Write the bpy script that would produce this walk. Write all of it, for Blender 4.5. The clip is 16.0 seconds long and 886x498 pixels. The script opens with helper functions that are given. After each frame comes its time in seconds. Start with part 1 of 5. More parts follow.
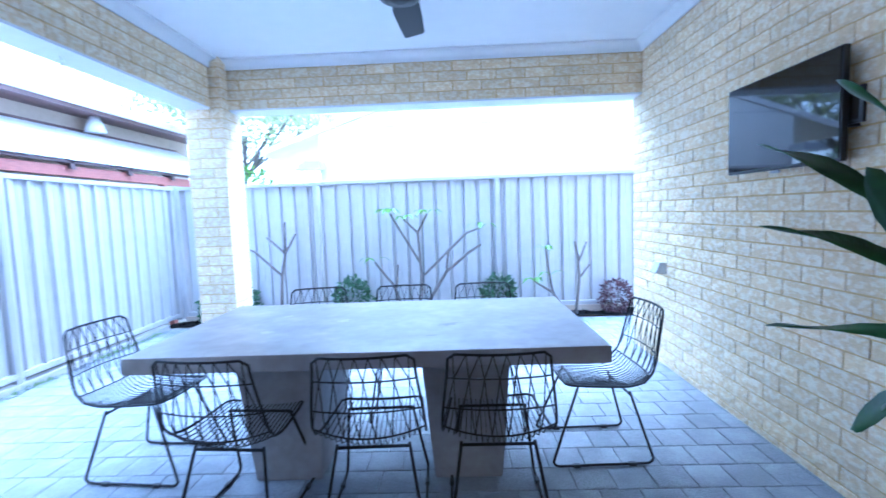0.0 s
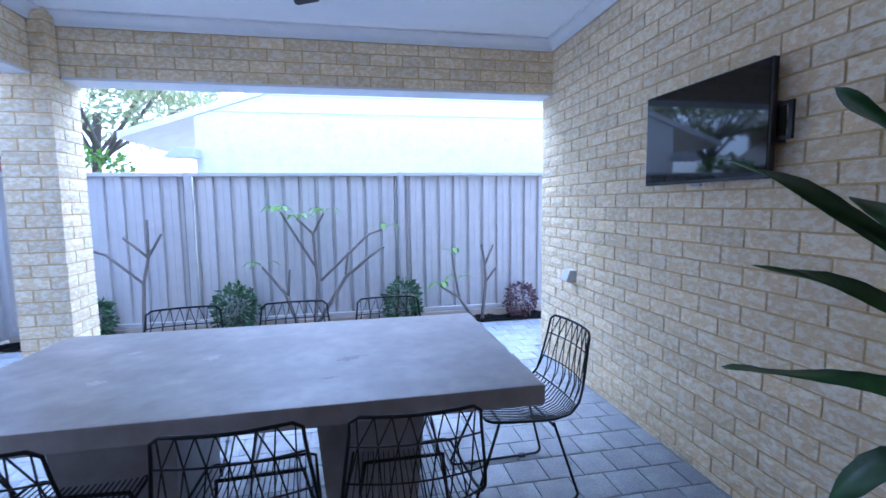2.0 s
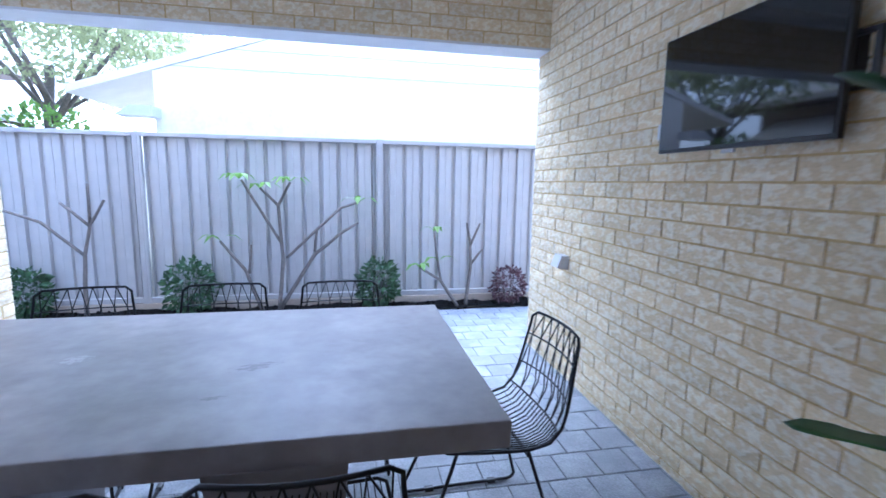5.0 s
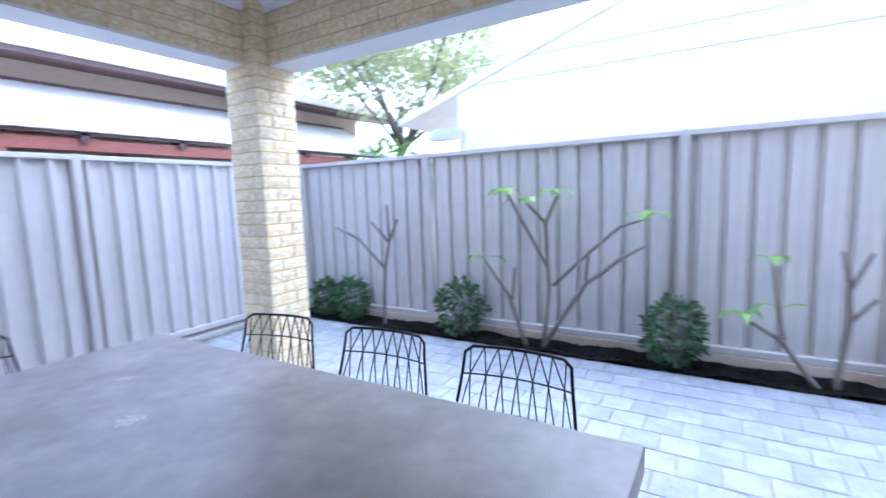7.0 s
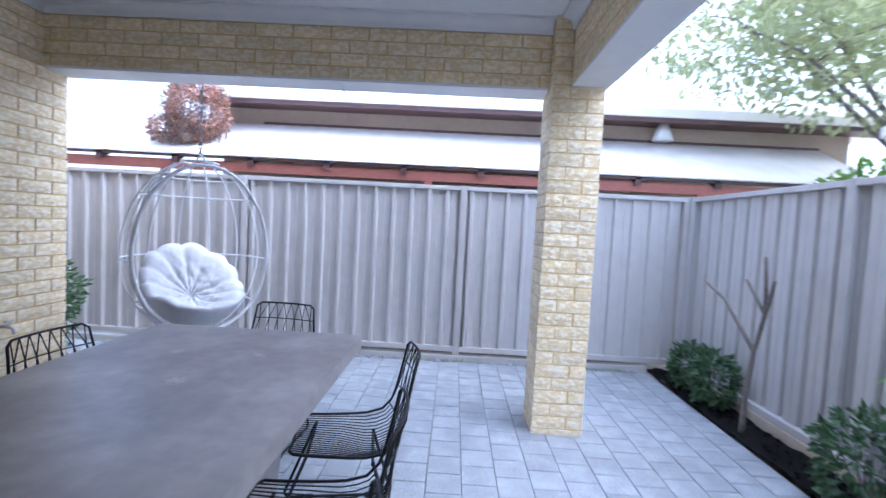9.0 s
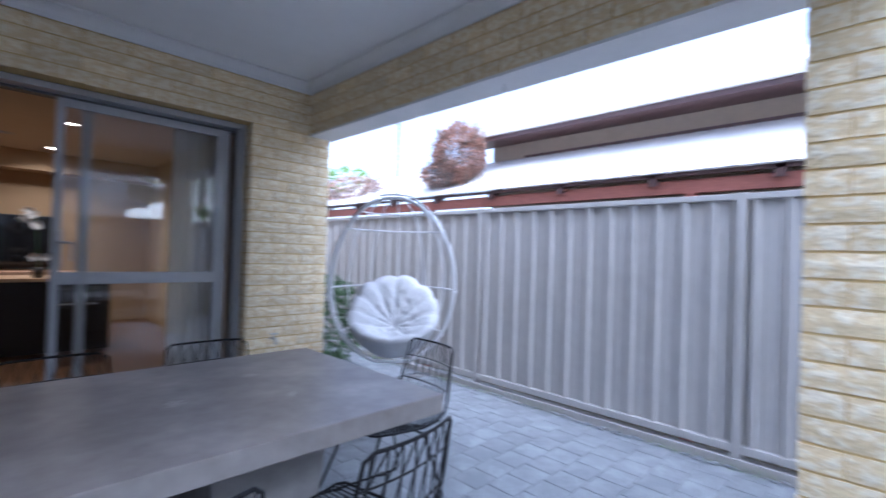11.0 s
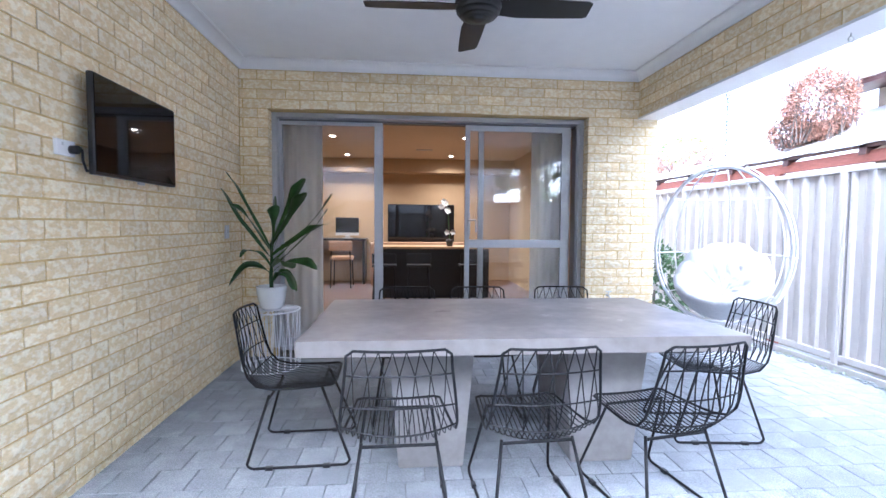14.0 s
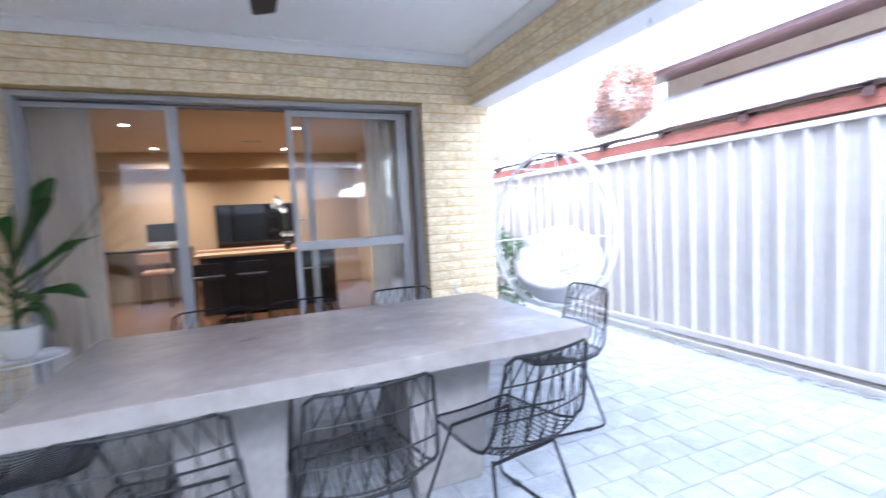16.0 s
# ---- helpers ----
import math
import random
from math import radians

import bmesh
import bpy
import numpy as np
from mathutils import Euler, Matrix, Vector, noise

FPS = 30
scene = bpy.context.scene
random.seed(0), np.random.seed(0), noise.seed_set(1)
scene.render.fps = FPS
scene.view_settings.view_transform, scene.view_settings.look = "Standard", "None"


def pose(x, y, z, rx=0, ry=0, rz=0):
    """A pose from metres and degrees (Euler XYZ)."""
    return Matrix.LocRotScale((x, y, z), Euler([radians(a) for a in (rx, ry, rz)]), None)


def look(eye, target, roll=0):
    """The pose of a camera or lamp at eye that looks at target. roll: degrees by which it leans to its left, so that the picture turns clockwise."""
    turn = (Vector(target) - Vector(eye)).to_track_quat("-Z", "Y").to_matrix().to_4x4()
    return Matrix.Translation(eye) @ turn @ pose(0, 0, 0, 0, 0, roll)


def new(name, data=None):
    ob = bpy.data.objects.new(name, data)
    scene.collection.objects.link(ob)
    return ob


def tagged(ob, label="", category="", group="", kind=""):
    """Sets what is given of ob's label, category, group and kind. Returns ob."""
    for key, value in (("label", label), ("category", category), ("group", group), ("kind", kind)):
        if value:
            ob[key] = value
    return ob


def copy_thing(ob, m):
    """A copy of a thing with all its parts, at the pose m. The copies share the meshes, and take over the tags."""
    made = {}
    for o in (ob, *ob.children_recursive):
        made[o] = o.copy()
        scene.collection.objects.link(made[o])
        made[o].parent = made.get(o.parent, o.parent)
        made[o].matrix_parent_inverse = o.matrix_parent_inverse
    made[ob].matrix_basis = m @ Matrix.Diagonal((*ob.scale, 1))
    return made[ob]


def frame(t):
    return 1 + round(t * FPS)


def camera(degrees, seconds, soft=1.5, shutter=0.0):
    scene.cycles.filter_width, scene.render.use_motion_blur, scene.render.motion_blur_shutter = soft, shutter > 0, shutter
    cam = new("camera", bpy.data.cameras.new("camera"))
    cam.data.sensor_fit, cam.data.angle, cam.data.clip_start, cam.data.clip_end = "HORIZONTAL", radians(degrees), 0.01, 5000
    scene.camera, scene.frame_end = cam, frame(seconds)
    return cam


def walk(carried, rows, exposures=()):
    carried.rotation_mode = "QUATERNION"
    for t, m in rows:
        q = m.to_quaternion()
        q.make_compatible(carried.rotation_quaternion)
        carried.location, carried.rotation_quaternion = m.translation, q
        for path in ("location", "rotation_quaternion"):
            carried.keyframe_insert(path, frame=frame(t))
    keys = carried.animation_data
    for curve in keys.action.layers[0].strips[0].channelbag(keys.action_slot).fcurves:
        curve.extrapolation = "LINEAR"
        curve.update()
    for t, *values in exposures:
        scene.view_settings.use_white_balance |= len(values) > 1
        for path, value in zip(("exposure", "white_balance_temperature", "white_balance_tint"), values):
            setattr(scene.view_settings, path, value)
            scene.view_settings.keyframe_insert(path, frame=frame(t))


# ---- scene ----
cam = camera(88.3, 16.0, 1.5, 0.5)
PATH = [
    (0, (0.347, 0.655, 1.356), (0.287, 2.647, 1.195), -2.1),
    (0.5, (0.363, 0.795, 1.37), (0.491, 2.782, 1.181), -1.9),
    (1, (0.361, 0.942, 1.384), (0.534, 2.924, 1.178), -1.1),
    (1.5, (0.338, 1.039, 1.418), (0.622, 3.004, 1.184), -1.1),
    (2, (0.331, 1.082, 1.427), (0.706, 3.037, 1.23), -0.8),
    (2.5, (0.336, 1.092, 1.425), (0.802, 3.025, 1.208), -0.4),
    (3, (0.363, 1.103, 1.412), (0.943, 3.002, 1.173), 0.7),
    (3.2, (0.397, 1.106, 1.412), (1.064, 2.975, 1.167), 0.8),
    (5.3, (0.65, 1.708, 1.336), (0.946, 3.66, 1.024), -0.9),
    (5.5, (0.686, 1.807, 1.321), (0.918, 3.766, 0.99), -2.55),
    (6, (0.844, 2.079, 1.319), (0.728, 4.057, 1.058), -1.05),
    (6.5, (0.957, 2.339, 1.339), (0.399, 4.248, 1.131), -1.2),
    (7, (1.156, 2.656, 1.376), (0.125, 4.354, 1.143), -2.0),
    (7.5, (1.409, 3.031, 1.378), (-0.134, 4.285, 1.157), 0.7),
    (8, (1.519, 3.446, 1.377), (-0.295, 4.27, 1.205), 1.5),
    (8.5, (1.506, 3.892, 1.399), (-0.446, 4.313, 1.272), 0.6),
    (8.7, (1.488, 4.07, 1.402), (-0.497, 4.287, 1.29), 1.7),
    (10.8, (0.231, 5.159, 1.336), (-1.353, 3.938, 1.332), 1.5),
    (11, (0.186, 5.175, 1.333), (-1.226, 3.759, 1.357), 1.9),
    (11.5, (0.154, 5.266, 1.282), (-0.756, 3.485, 1.261), 3.2),
    (12, (0.315, 5.49, 1.347), (-0.387, 3.619, 1.26), 0.7),
    (12.5, (0.506, 5.657, 1.358), (-0.078, 3.749, 1.214), -0.1),
    (13, (0.488, 5.783, 1.291), (0.114, 3.823, 1.163), 0.5),
    (13.5, (0.504, 5.867, 1.281), (0.3, 3.88, 1.174), 0.7),
    (14, (0.513, 5.918, 1.281), (0.349, 3.927, 1.174), 0.4),
    (14.5, (0.493, 5.955, 1.266), (0.342, 3.966, 1.123), 0.1),
    (15, (0.454, 5.917, 1.273), (0.249, 3.931, 1.157), -0.2),
    (15.5, (0.337, 5.736, 1.272), (0.002, 3.769, 1.145), -2.4),
    (16, (0.222, 5.522, 1.298), (-0.534, 3.676, 1.151), -3.1),
]
EXPOSURES = [(0, 3.66, 3900, 9), (0.7, 3.33, 4100, 11), (1.5, 2.98, 4180, 15), (3, 2.72, 4260, 18), (5.5, 3.04, 4500, 15), (7.5, 2.78, 4800, 15),
             (8.7, 2.45, 4880, 16), (11, 2.0, 4820, 15), (12, 2.28, 4940, 15), (12.5, 2.58, 4940, 15), (14.5, 3.6, 5040, 14), (16, 3.58, 5080, 14)]
walk(cam, [(t, look(eye, target, roll)) for t, eye, target, roll in PATH], EXPOSURES)

# ---- world, sun, large lights ----
world = bpy.data.worlds.new("world")
scene.world = world
world.use_nodes = True
wn = world.node_tree.nodes
sky = wn.new("ShaderNodeTexSky")
sky.sky_type = "NISHITA"
sky.sun_disc = False
sky.sun_elevation = radians(57)
sky.sun_rotation = radians(8)
sky.air_density, sky.dust_density, sky.ozone_density = 1.0, 4.0, 1.0
wn["Background"].inputs["Strength"].default_value = 0.15
veil = wn.new("ShaderNodeHueSaturation")         # thin white overcast
veil.inputs["Saturation"].default_value = 0.5
world.node_tree.links.new(sky.outputs[0], veil.inputs["Color"])
world.node_tree.links.new(veil.outputs[0], wn["Background"].inputs[0])
sun = new("sun", bpy.data.lights.new("sun", "SUN"))
sun.data.energy, sun.data.angle, sun.data.color = 0.85, radians(110), (1, 0.96, 0.9)
sun.matrix_world = look((-0.2, 4.5, 7), (0, 0, 0))


# ---- materials ----
def mat(name, base, rough=0.6, metal=0.0, grain=0.0, scale=40.0, spots=0.0, spot_scale=4.0, bump=0.0,
        bump_scale=60.0, vary=0.0, second=None, stretch=None, spec=0.5, island=False, glassy=0.0,
        lo=0.42, hi=0.68, relief=0.01):
    """A procedural surface: base colour, fine grain, larger stains, bump and a change from piece to piece."""
    m = bpy.data.materials.new(name)
    m.use_nodes = True
    nt, n, lk = m.node_tree, m.node_tree.nodes, m.node_tree.links
    p = n["Principled BSDF"]
    p.inputs["Roughness"].default_value = rough
    p.inputs["Metallic"].default_value = metal
    p.inputs["Specular IOR Level"].default_value = spec
    if glassy:                            # light that leaves let through
        tl, mx = n.new("ShaderNodeBsdfTranslucent"), n.new("ShaderNodeMixShader")
        tl.inputs[0].default_value = (*[min(1, c * 1.6) for c in base], 1)
        mx.inputs[0].default_value = glassy
        lk.new(p.outputs[0], mx.inputs[1])
        lk.new(tl.outputs[0], mx.inputs[2])
        lk.new(mx.outputs[0], n["Material Output"].inputs[0])
    co = n.new("ShaderNodeTexCoord")
    mp = n.new("ShaderNodeMapping")
    lk.new(co.outputs["Object"], mp.inputs[0])
    if stretch:
        mp.inputs["Scale"].default_value = stretch
    info = n.new("ShaderNodeObjectInfo")
    rnd = info.outputs["Random"]
    if island:
        geo = n.new("ShaderNodeNewGeometry")
        rnd = geo.outputs["Random Per Island"]
    if vary:
        ad = n.new("ShaderNodeVectorMath")
        ad.operation = "ADD"
        sc = n.new("ShaderNodeMath")
        sc.operation = "MULTIPLY"
        sc.inputs[1].default_value = 37.0
        lk.new(rnd, sc.inputs[0])
        lk.new(mp.outputs[0], ad.inputs[0])
        lk.new(sc.outputs[0], ad.inputs[1])
        vec = ad.outputs[0]
    else:
        vec = mp.outputs[0]
    col = None

    def mix(a, b, fac):
        x = n.new("ShaderNodeMix")
        x.data_type = "RGBA"
        for sock, v in ((x.inputs["A"], a), (x.inputs["B"], b)):
            if isinstance(v, tuple):
                sock.default_value = (*v, 1)
            else:
                lk.new(v, sock)
        lk.new(fac, x.inputs["Factor"])
        return x.outputs["Result"]

    def noise_fac(s, detail, lo, hi):
        t = n.new("ShaderNodeTexNoise")
        t.inputs["Scale"].default_value = s
        t.inputs["Detail"].default_value = detail
        lk.new(vec, t.inputs["Vector"])
        r = n.new("ShaderNodeMapRange")
        r.inputs["From Min"].default_value, r.inputs["From Max"].default_value = lo, hi
        lk.new(t.outputs["Fac"], r.inputs["Value"])
        return r.outputs[0], t.outputs["Fac"]

    col = base
    if second:
        col = mix(col, second, noise_fac(spot_scale, 5, lo, hi)[0])
    if spots:
        dark = tuple(c * (1 - spots) for c in (second or base))
        col = mix(col, dark, noise_fac(spot_scale * 1.7, 4, 0.5, 0.75)[0])
    if grain:
        g = n.new("ShaderNodeMix")
        g.data_type, g.blend_type = "RGBA", "MULTIPLY"
        g.inputs["Factor"].default_value = 1.0
        if isinstance(col, tuple):
            g.inputs["A"].default_value = (*col, 1)
        else:
            lk.new(col, g.inputs["A"])
        r = n.new("ShaderNodeMapRange")
        r.inputs["From Min"].default_value, r.inputs["From Max"].default_value = 0.3, 0.7
        r.inputs["To Min"].default_value, r.inputs["To Max"].default_value = 1 - grain, 1 + grain
        lk.new(noise_fac(scale, 6, 0, 1)[1], r.inputs["Value"])
        lk.new(r.outputs[0], g.inputs["B"])
        col = g.outputs["Result"]
    if vary:
        hv = n.new("ShaderNodeHueSaturation")
        r = n.new("ShaderNodeMapRange")
        r.inputs["To Min"].default_value, r.inputs["To Max"].default_value = 1 - vary, 1 + vary
        lk.new(rnd, r.inputs["Value"])
        lk.new(r.outputs[0], hv.inputs["Value"])
        if isinstance(col, tuple):
            hv.inputs["Color"].default_value = (*col, 1)
        else:
            lk.new(col, hv.inputs["Color"])
        col = hv.outputs["Color"]
    if isinstance(col, tuple):
        p.inputs["Base Color"].default_value = (*col, 1)
    else:
        lk.new(col, p.inputs["Base Color"])
    if bump:
        b = n.new("ShaderNodeBump")
        b.inputs["Strength"].default_value = bump
        b.inputs["Distance"].default_value = relief
        lk.new(noise_fac(bump_scale, 5, 0, 1)[1], b.inputs["Height"])
        lk.new(b.outputs[0], p.inputs["Normal"])
    return m


def glow(name, colour, strength):
    m = bpy.data.materials.new(name)
    m.use_nodes = True
    p = m.node_tree.nodes["Principled BSDF"]
    p.inputs["Base Color"].default_value = (*colour, 1)
    p.inputs["Emission Color"].default_value = (*colour, 1)
    p.inputs["Emission Strength"].default_value = strength
    return m


def clear_glass(name):
    """A thin pane: clear, with the mirror of Fresnel."""
    m = bpy.data.materials.new(name)
    m.use_nodes = True
    n, lk = m.node_tree.nodes, m.node_tree.links
    n.remove(n["Principled BSDF"])
    t, g, f, x = (n.new("ShaderNodeBsdfTransparent"), n.new("ShaderNodeBsdfGlossy"), n.new("ShaderNodeFresnel"),
                  n.new("ShaderNodeMixShader"))
    t.inputs[0].default_value = (0.985, 0.99, 0.987, 1)
    g.inputs["Roughness"].default_value = 0.0
    f.inputs[0].default_value = 1.6
    lk.new(f.outputs[0], x.inputs[0])
    lk.new(t.outputs[0], x.inputs[1])
    lk.new(g.outputs[0], x.inputs[2])
    lk.new(x.outputs[0], n["Material Output"].inputs[0])
    return m


M_BRICK = mat("cream_brick", (0.765, 0.615, 0.36), 0.85, grain=0.08, scale=90, second=(0.86, 0.765, 0.565), spot_scale=30,
              bump=0.65, bump_scale=30, vary=0.08, stretch=(0.8, 0.8, 1.25), lo=0.46, hi=0.58, relief=0.012)
M_BRICK_J = mat("cream_brick_joined", (0.765, 0.615, 0.36), 0.85, grain=0.08, scale=90, second=(0.86, 0.765, 0.565),
                spot_scale=30, bump=0.65, bump_scale=30, vary=0.08, stretch=(0.8, 0.8, 1.25), island=True, lo=0.46, hi=0.58, relief=0.012)
M_MORTAR = mat("yellow_mortar", (0.64, 0.46, 0.20), 0.95, grain=0.15, scale=120, bump=0.4, bump_scale=200)
M_PAVER = mat("grey_paver", (0.235, 0.25, 0.268), 0.85, grain=0.30, scale=170, second=(0.31, 0.325, 0.345), spot_scale=6,
              bump=0.5, bump_scale=180, vary=0.07)
M_PAVER_J = mat("grey_paver_joined", (0.235, 0.25, 0.268), 0.85, grain=0.30, scale=170, second=(0.31, 0.325, 0.345),
                spot_scale=6, bump=0.5, bump_scale=180, vary=0.07, island=True)
M_SAND = mat("joint_sand", (0.20, 0.20, 0.205), 0.95, grain=0.3, scale=200)
M_SOIL = mat("dark_soil", (0.009, 0.008, 0.0075), 0.95, spec=0.1, grain=0.35, scale=60, bump=1.0, bump_scale=50)
M_GROUND = mat("sandy_ground", (0.3, 0.28, 0.22), 0.95, grain=0.3, scale=20, spots=0.3)
M_FENCE = mat("grey_steel_fence", (0.49, 0.472, 0.455), 0.5, grain=0.04, scale=8, spots=0.05, spot_scale=2, spec=0.4)
M_CEIL = mat("white_ceiling", (0.85, 0.855, 0.865), 0.8, grain=0.015, scale=6)
M_TRIM = mat("white_paint", (0.8, 0.8, 0.8), 0.5, grain=0.02, scale=10)
M_CONC = mat("concrete_top", (0.24, 0.217, 0.206), 0.36, grain=0.12, scale=14, second=(0.35, 0.322, 0.308), spot_scale=2.6,
             spots=0.3, bump=0.05, bump_scale=30)
M_CONC2 = mat("concrete_leg", (0.25, 0.235, 0.23), 0.6, grain=0.1, scale=20, second=(0.3, 0.285, 0.275), spot_scale=3,
              bump=0.1, bump_scale=40)
def mark(m, x, y, rx, ry, colour, turn=0.0):
    """One stain with a ragged outline on a surface, in the thing's own metres."""
    n, lk = m.node_tree.nodes, m.node_tree.links
    p = n["Principled BSDF"]
    src = p.inputs["Base Color"].links[0].from_socket
    co, mp, nz, ln, ad, rg, mx = (n.new("ShaderNodeTexCoord"), n.new("ShaderNodeMapping"), n.new("ShaderNodeTexNoise"), n.new("ShaderNodeVectorMath"),
                                  n.new("ShaderNodeMath"), n.new("ShaderNodeMapRange"), n.new("ShaderNodeMix"))
    mp.vector_type = "TEXTURE"
    mp.inputs["Location"].default_value = (x, y, 0.743)
    mp.inputs["Rotation"].default_value = (0, 0, turn)
    mp.inputs["Scale"].default_value = (rx, ry, 0.5)
    lk.new(co.outputs["Object"], mp.inputs[0])
    ln.operation = "LENGTH"
    lk.new(mp.outputs[0], ln.inputs[0])
    nz.inputs["Scale"].default_value = 2.4
    lk.new(mp.outputs[0], nz.inputs["Vector"])
    ad.operation = "MULTIPLY_ADD"
    ad.inputs[1].default_value = 3.0
    lk.new(nz.outputs["Fac"], ad.inputs[0])
    lk.new(ln.outputs["Value"], ad.inputs[2])
    rg.inputs["From Min"].default_value, rg.inputs["From Max"].default_value = 1.9, 2.3
    rg.inputs["To Min"].default_value, rg.inputs["To Max"].default_value = 0.75, 0.0
    lk.new(ad.outputs[0], rg.inputs["Value"])
    mx.data_type = "RGBA"
    mx.inputs["B"].default_value = (*colour, 1)
    lk.new(rg.outputs[0], mx.inputs["Factor"])
    lk.new(src, mx.inputs["A"])
    lk.new(mx.outputs["Result"], p.inputs["Base Color"])


mark(M_CONC, 0.38, -0.11, 0.085, 0.034, (0.09, 0.08, 0.075), 0.25)
mark(M_CONC, 0.30, -0.33, 0.04, 0.014, (0.10, 0.09, 0.085), 0.1)
mark(M_CONC, -0.235, 0.04, 0.055, 0.04, (0.46, 0.44, 0.43), 0.4)
mark(M_CONC, -0.60, -0.18, 0.05, 0.03, (0.44, 0.42, 0.41), -0.3)
mark(M_CONC, -0.62, 0.20, 0.05, 0.022, (0.42, 0.40, 0.39), 0.8)
M_WIRE = mat("black_wire", (0.009, 0.009, 0.01), 0.5, spec=0.25, grain=0.1, scale=60)
M_WHITE_STEEL = mat("white_powder_coat", (0.8, 0.8, 0.82), 0.4, grain=0.03, scale=30)
M_CUSHION = mat("white_cushion", (0.62, 0.62, 0.63), 0.9, grain=0.06, scale=40, bump=0.3, bump_scale=25)
M_ALU = mat("silver_aluminium", (0.42, 0.42, 0.43), 0.4, 0.3, grain=0.04, scale=30)
# aluminium with the head channel's inner shade put into its colour
M_ALU_D = mat("shaded_channel", (0.12, 0.12, 0.125), 0.5, 0.3, grain=0.05, scale=30)
M_GLASS = clear_glass("window_glass")
M_BLACK = mat("black_plastic", (0.012, 0.012, 0.013), 0.35, grain=0.1, scale=40)
M_SCREEN = mat("black_screen", (0.006, 0.006, 0.007), 0.04, grain=0.05, scale=20, spec=0.5)
M_FAN = mat("black_fan", (0.01, 0.01, 0.01), 0.45, grain=0.1, scale=30)
M_LEAF = mat("broad_leaf", (0.035, 0.095, 0.02), 0.35, glassy=0.2, grain=0.25, scale=25, vary=0.25)
M_SHRUB = mat("shrub_leaf", (0.065, 0.12, 0.05), 0.4, glassy=0.2, grain=0.3, scale=30, vary=0.6, island=True)
M_REDSHRUB = mat("purple_leaf", (0.10, 0.045, 0.05), 0.5, grain=0.3, scale=30, vary=0.35, island=True)
M_NEWLEAF = mat("young_leaf", (0.17, 0.28, 0.06), 0.5, glassy=0.4, grain=0.2, scale=30, vary=0.2, island=True)
M_BARK = mat("grey_bark", (0.17, 0.145, 0.125), 0.85, grain=0.3, scale=40, bump=0.4, bump_scale=50)
M_TREELEAF = mat("tree_leaf", (0.27, 0.29, 0.15), 0.6, glassy=0.5, grain=0.3, scale=10, vary=0.4, island=True)
M_VINE = mat("dry_vine", (0.36, 0.20, 0.14), 0.8, grain=0.3, scale=30, vary=0.4, island=True)
M_ROOF = mat("pale_roof_sheet", (0.83, 0.785, 0.74), 0.5, grain=0.05, scale=4, spots=0.05, spot_scale=1.0)
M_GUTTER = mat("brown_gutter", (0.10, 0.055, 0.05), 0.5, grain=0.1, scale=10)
M_REDWOOD = mat("red_stained_beam", (0.36, 0.13, 0.095), 0.6, grain=0.15, scale=12, stretch=(6, 1, 6))
M_WALL_R = mat("cream_rear_wall", (0.88, 0.85, 0.78), 0.9, grain=0.05, scale=20, spots=0.08)
M_WALL_N = mat("beige_render", (0.5, 0.42, 0.33), 0.9, grain=0.05, scale=20, spots=0.1)
M_ROOM = mat("tan_wall_paint", (0.44, 0.32, 0.19), 0.8, grain=0.02, scale=8)
M_ROOMCEIL = mat("room_ceiling", (0.58, 0.49, 0.38), 0.8, grain=0.02, scale=8)
M_WOODFLOOR = mat("timber_floor", (0.14, 0.070, 0.028), 0.35, grain=0.2, scale=12, stretch=(9, 1, 1))
M_WOOD = mat("light_timber", (0.5, 0.33, 0.18), 0.45, grain=0.2, scale=10, stretch=(1, 9, 1))
M_CURTAIN = mat("sheer_curtain", (0.93, 0.90, 0.87), 0.9, glassy=0.35, grain=0.05, scale=60)
M_POT = mat("white_ceramic", (0.8, 0.8, 0.8), 0.25, grain=0.02, scale=20)
M_TAN = mat("tan_leather", (0.4, 0.24, 0.14), 0.5, grain=0.1, scale=30)
M_DARKWOOD = mat("dark_joinery", (0.014, 0.012, 0.012), 0.4, grain=0.2, scale=20)
M_LAMP = glow("downlight_glow", (1.0, 0.82, 0.6), 14)
M_GREYBOX = mat("grey_plastic", (0.55, 0.55, 0.55), 0.4, grain=0.03, scale=20)
M_CHAIN = mat("dull_chain_steel", (0.22, 0.22, 0.23), 0.5, 0.6, grain=0.1, scale=60)
M_CHROME = mat("galvanised_steel", (0.6, 0.6, 0.6), 0.3, 0.9, grain=0.05, scale=40)


# ---- mesh helpers ----
def finish(bm, name, material, smooth=False):
    me = bpy.data.meshes.new(name)
    bmesh.ops.recalc_face_normals(bm, faces=bm.faces)
    bm.to_mesh(me)
    bm.free()
    me.materials.append(material)
    if smooth:
        for p in me.polygons:
            p.use_smooth = True
    return me


def box(bm, x0, x1, y0, y1, z0, z1, bevel=0.0):
    r = bmesh.ops.create_cube(bm, size=1)
    bmesh.ops.transform(bm, verts=r["verts"], matrix=Matrix.LocRotScale(
        ((x0 + x1) / 2, (y0 + y1) / 2, (z0 + z1) / 2), None, (abs(x1 - x0), abs(y1 - y0), abs(z1 - z0))))
    if bevel:
        ed = {e for v in r["verts"] for e in v.link_edges}
        bmesh.ops.bevel(bm, geom=list(ed), offset=bevel, segments=2, profile=0.6, affect="EDGES")


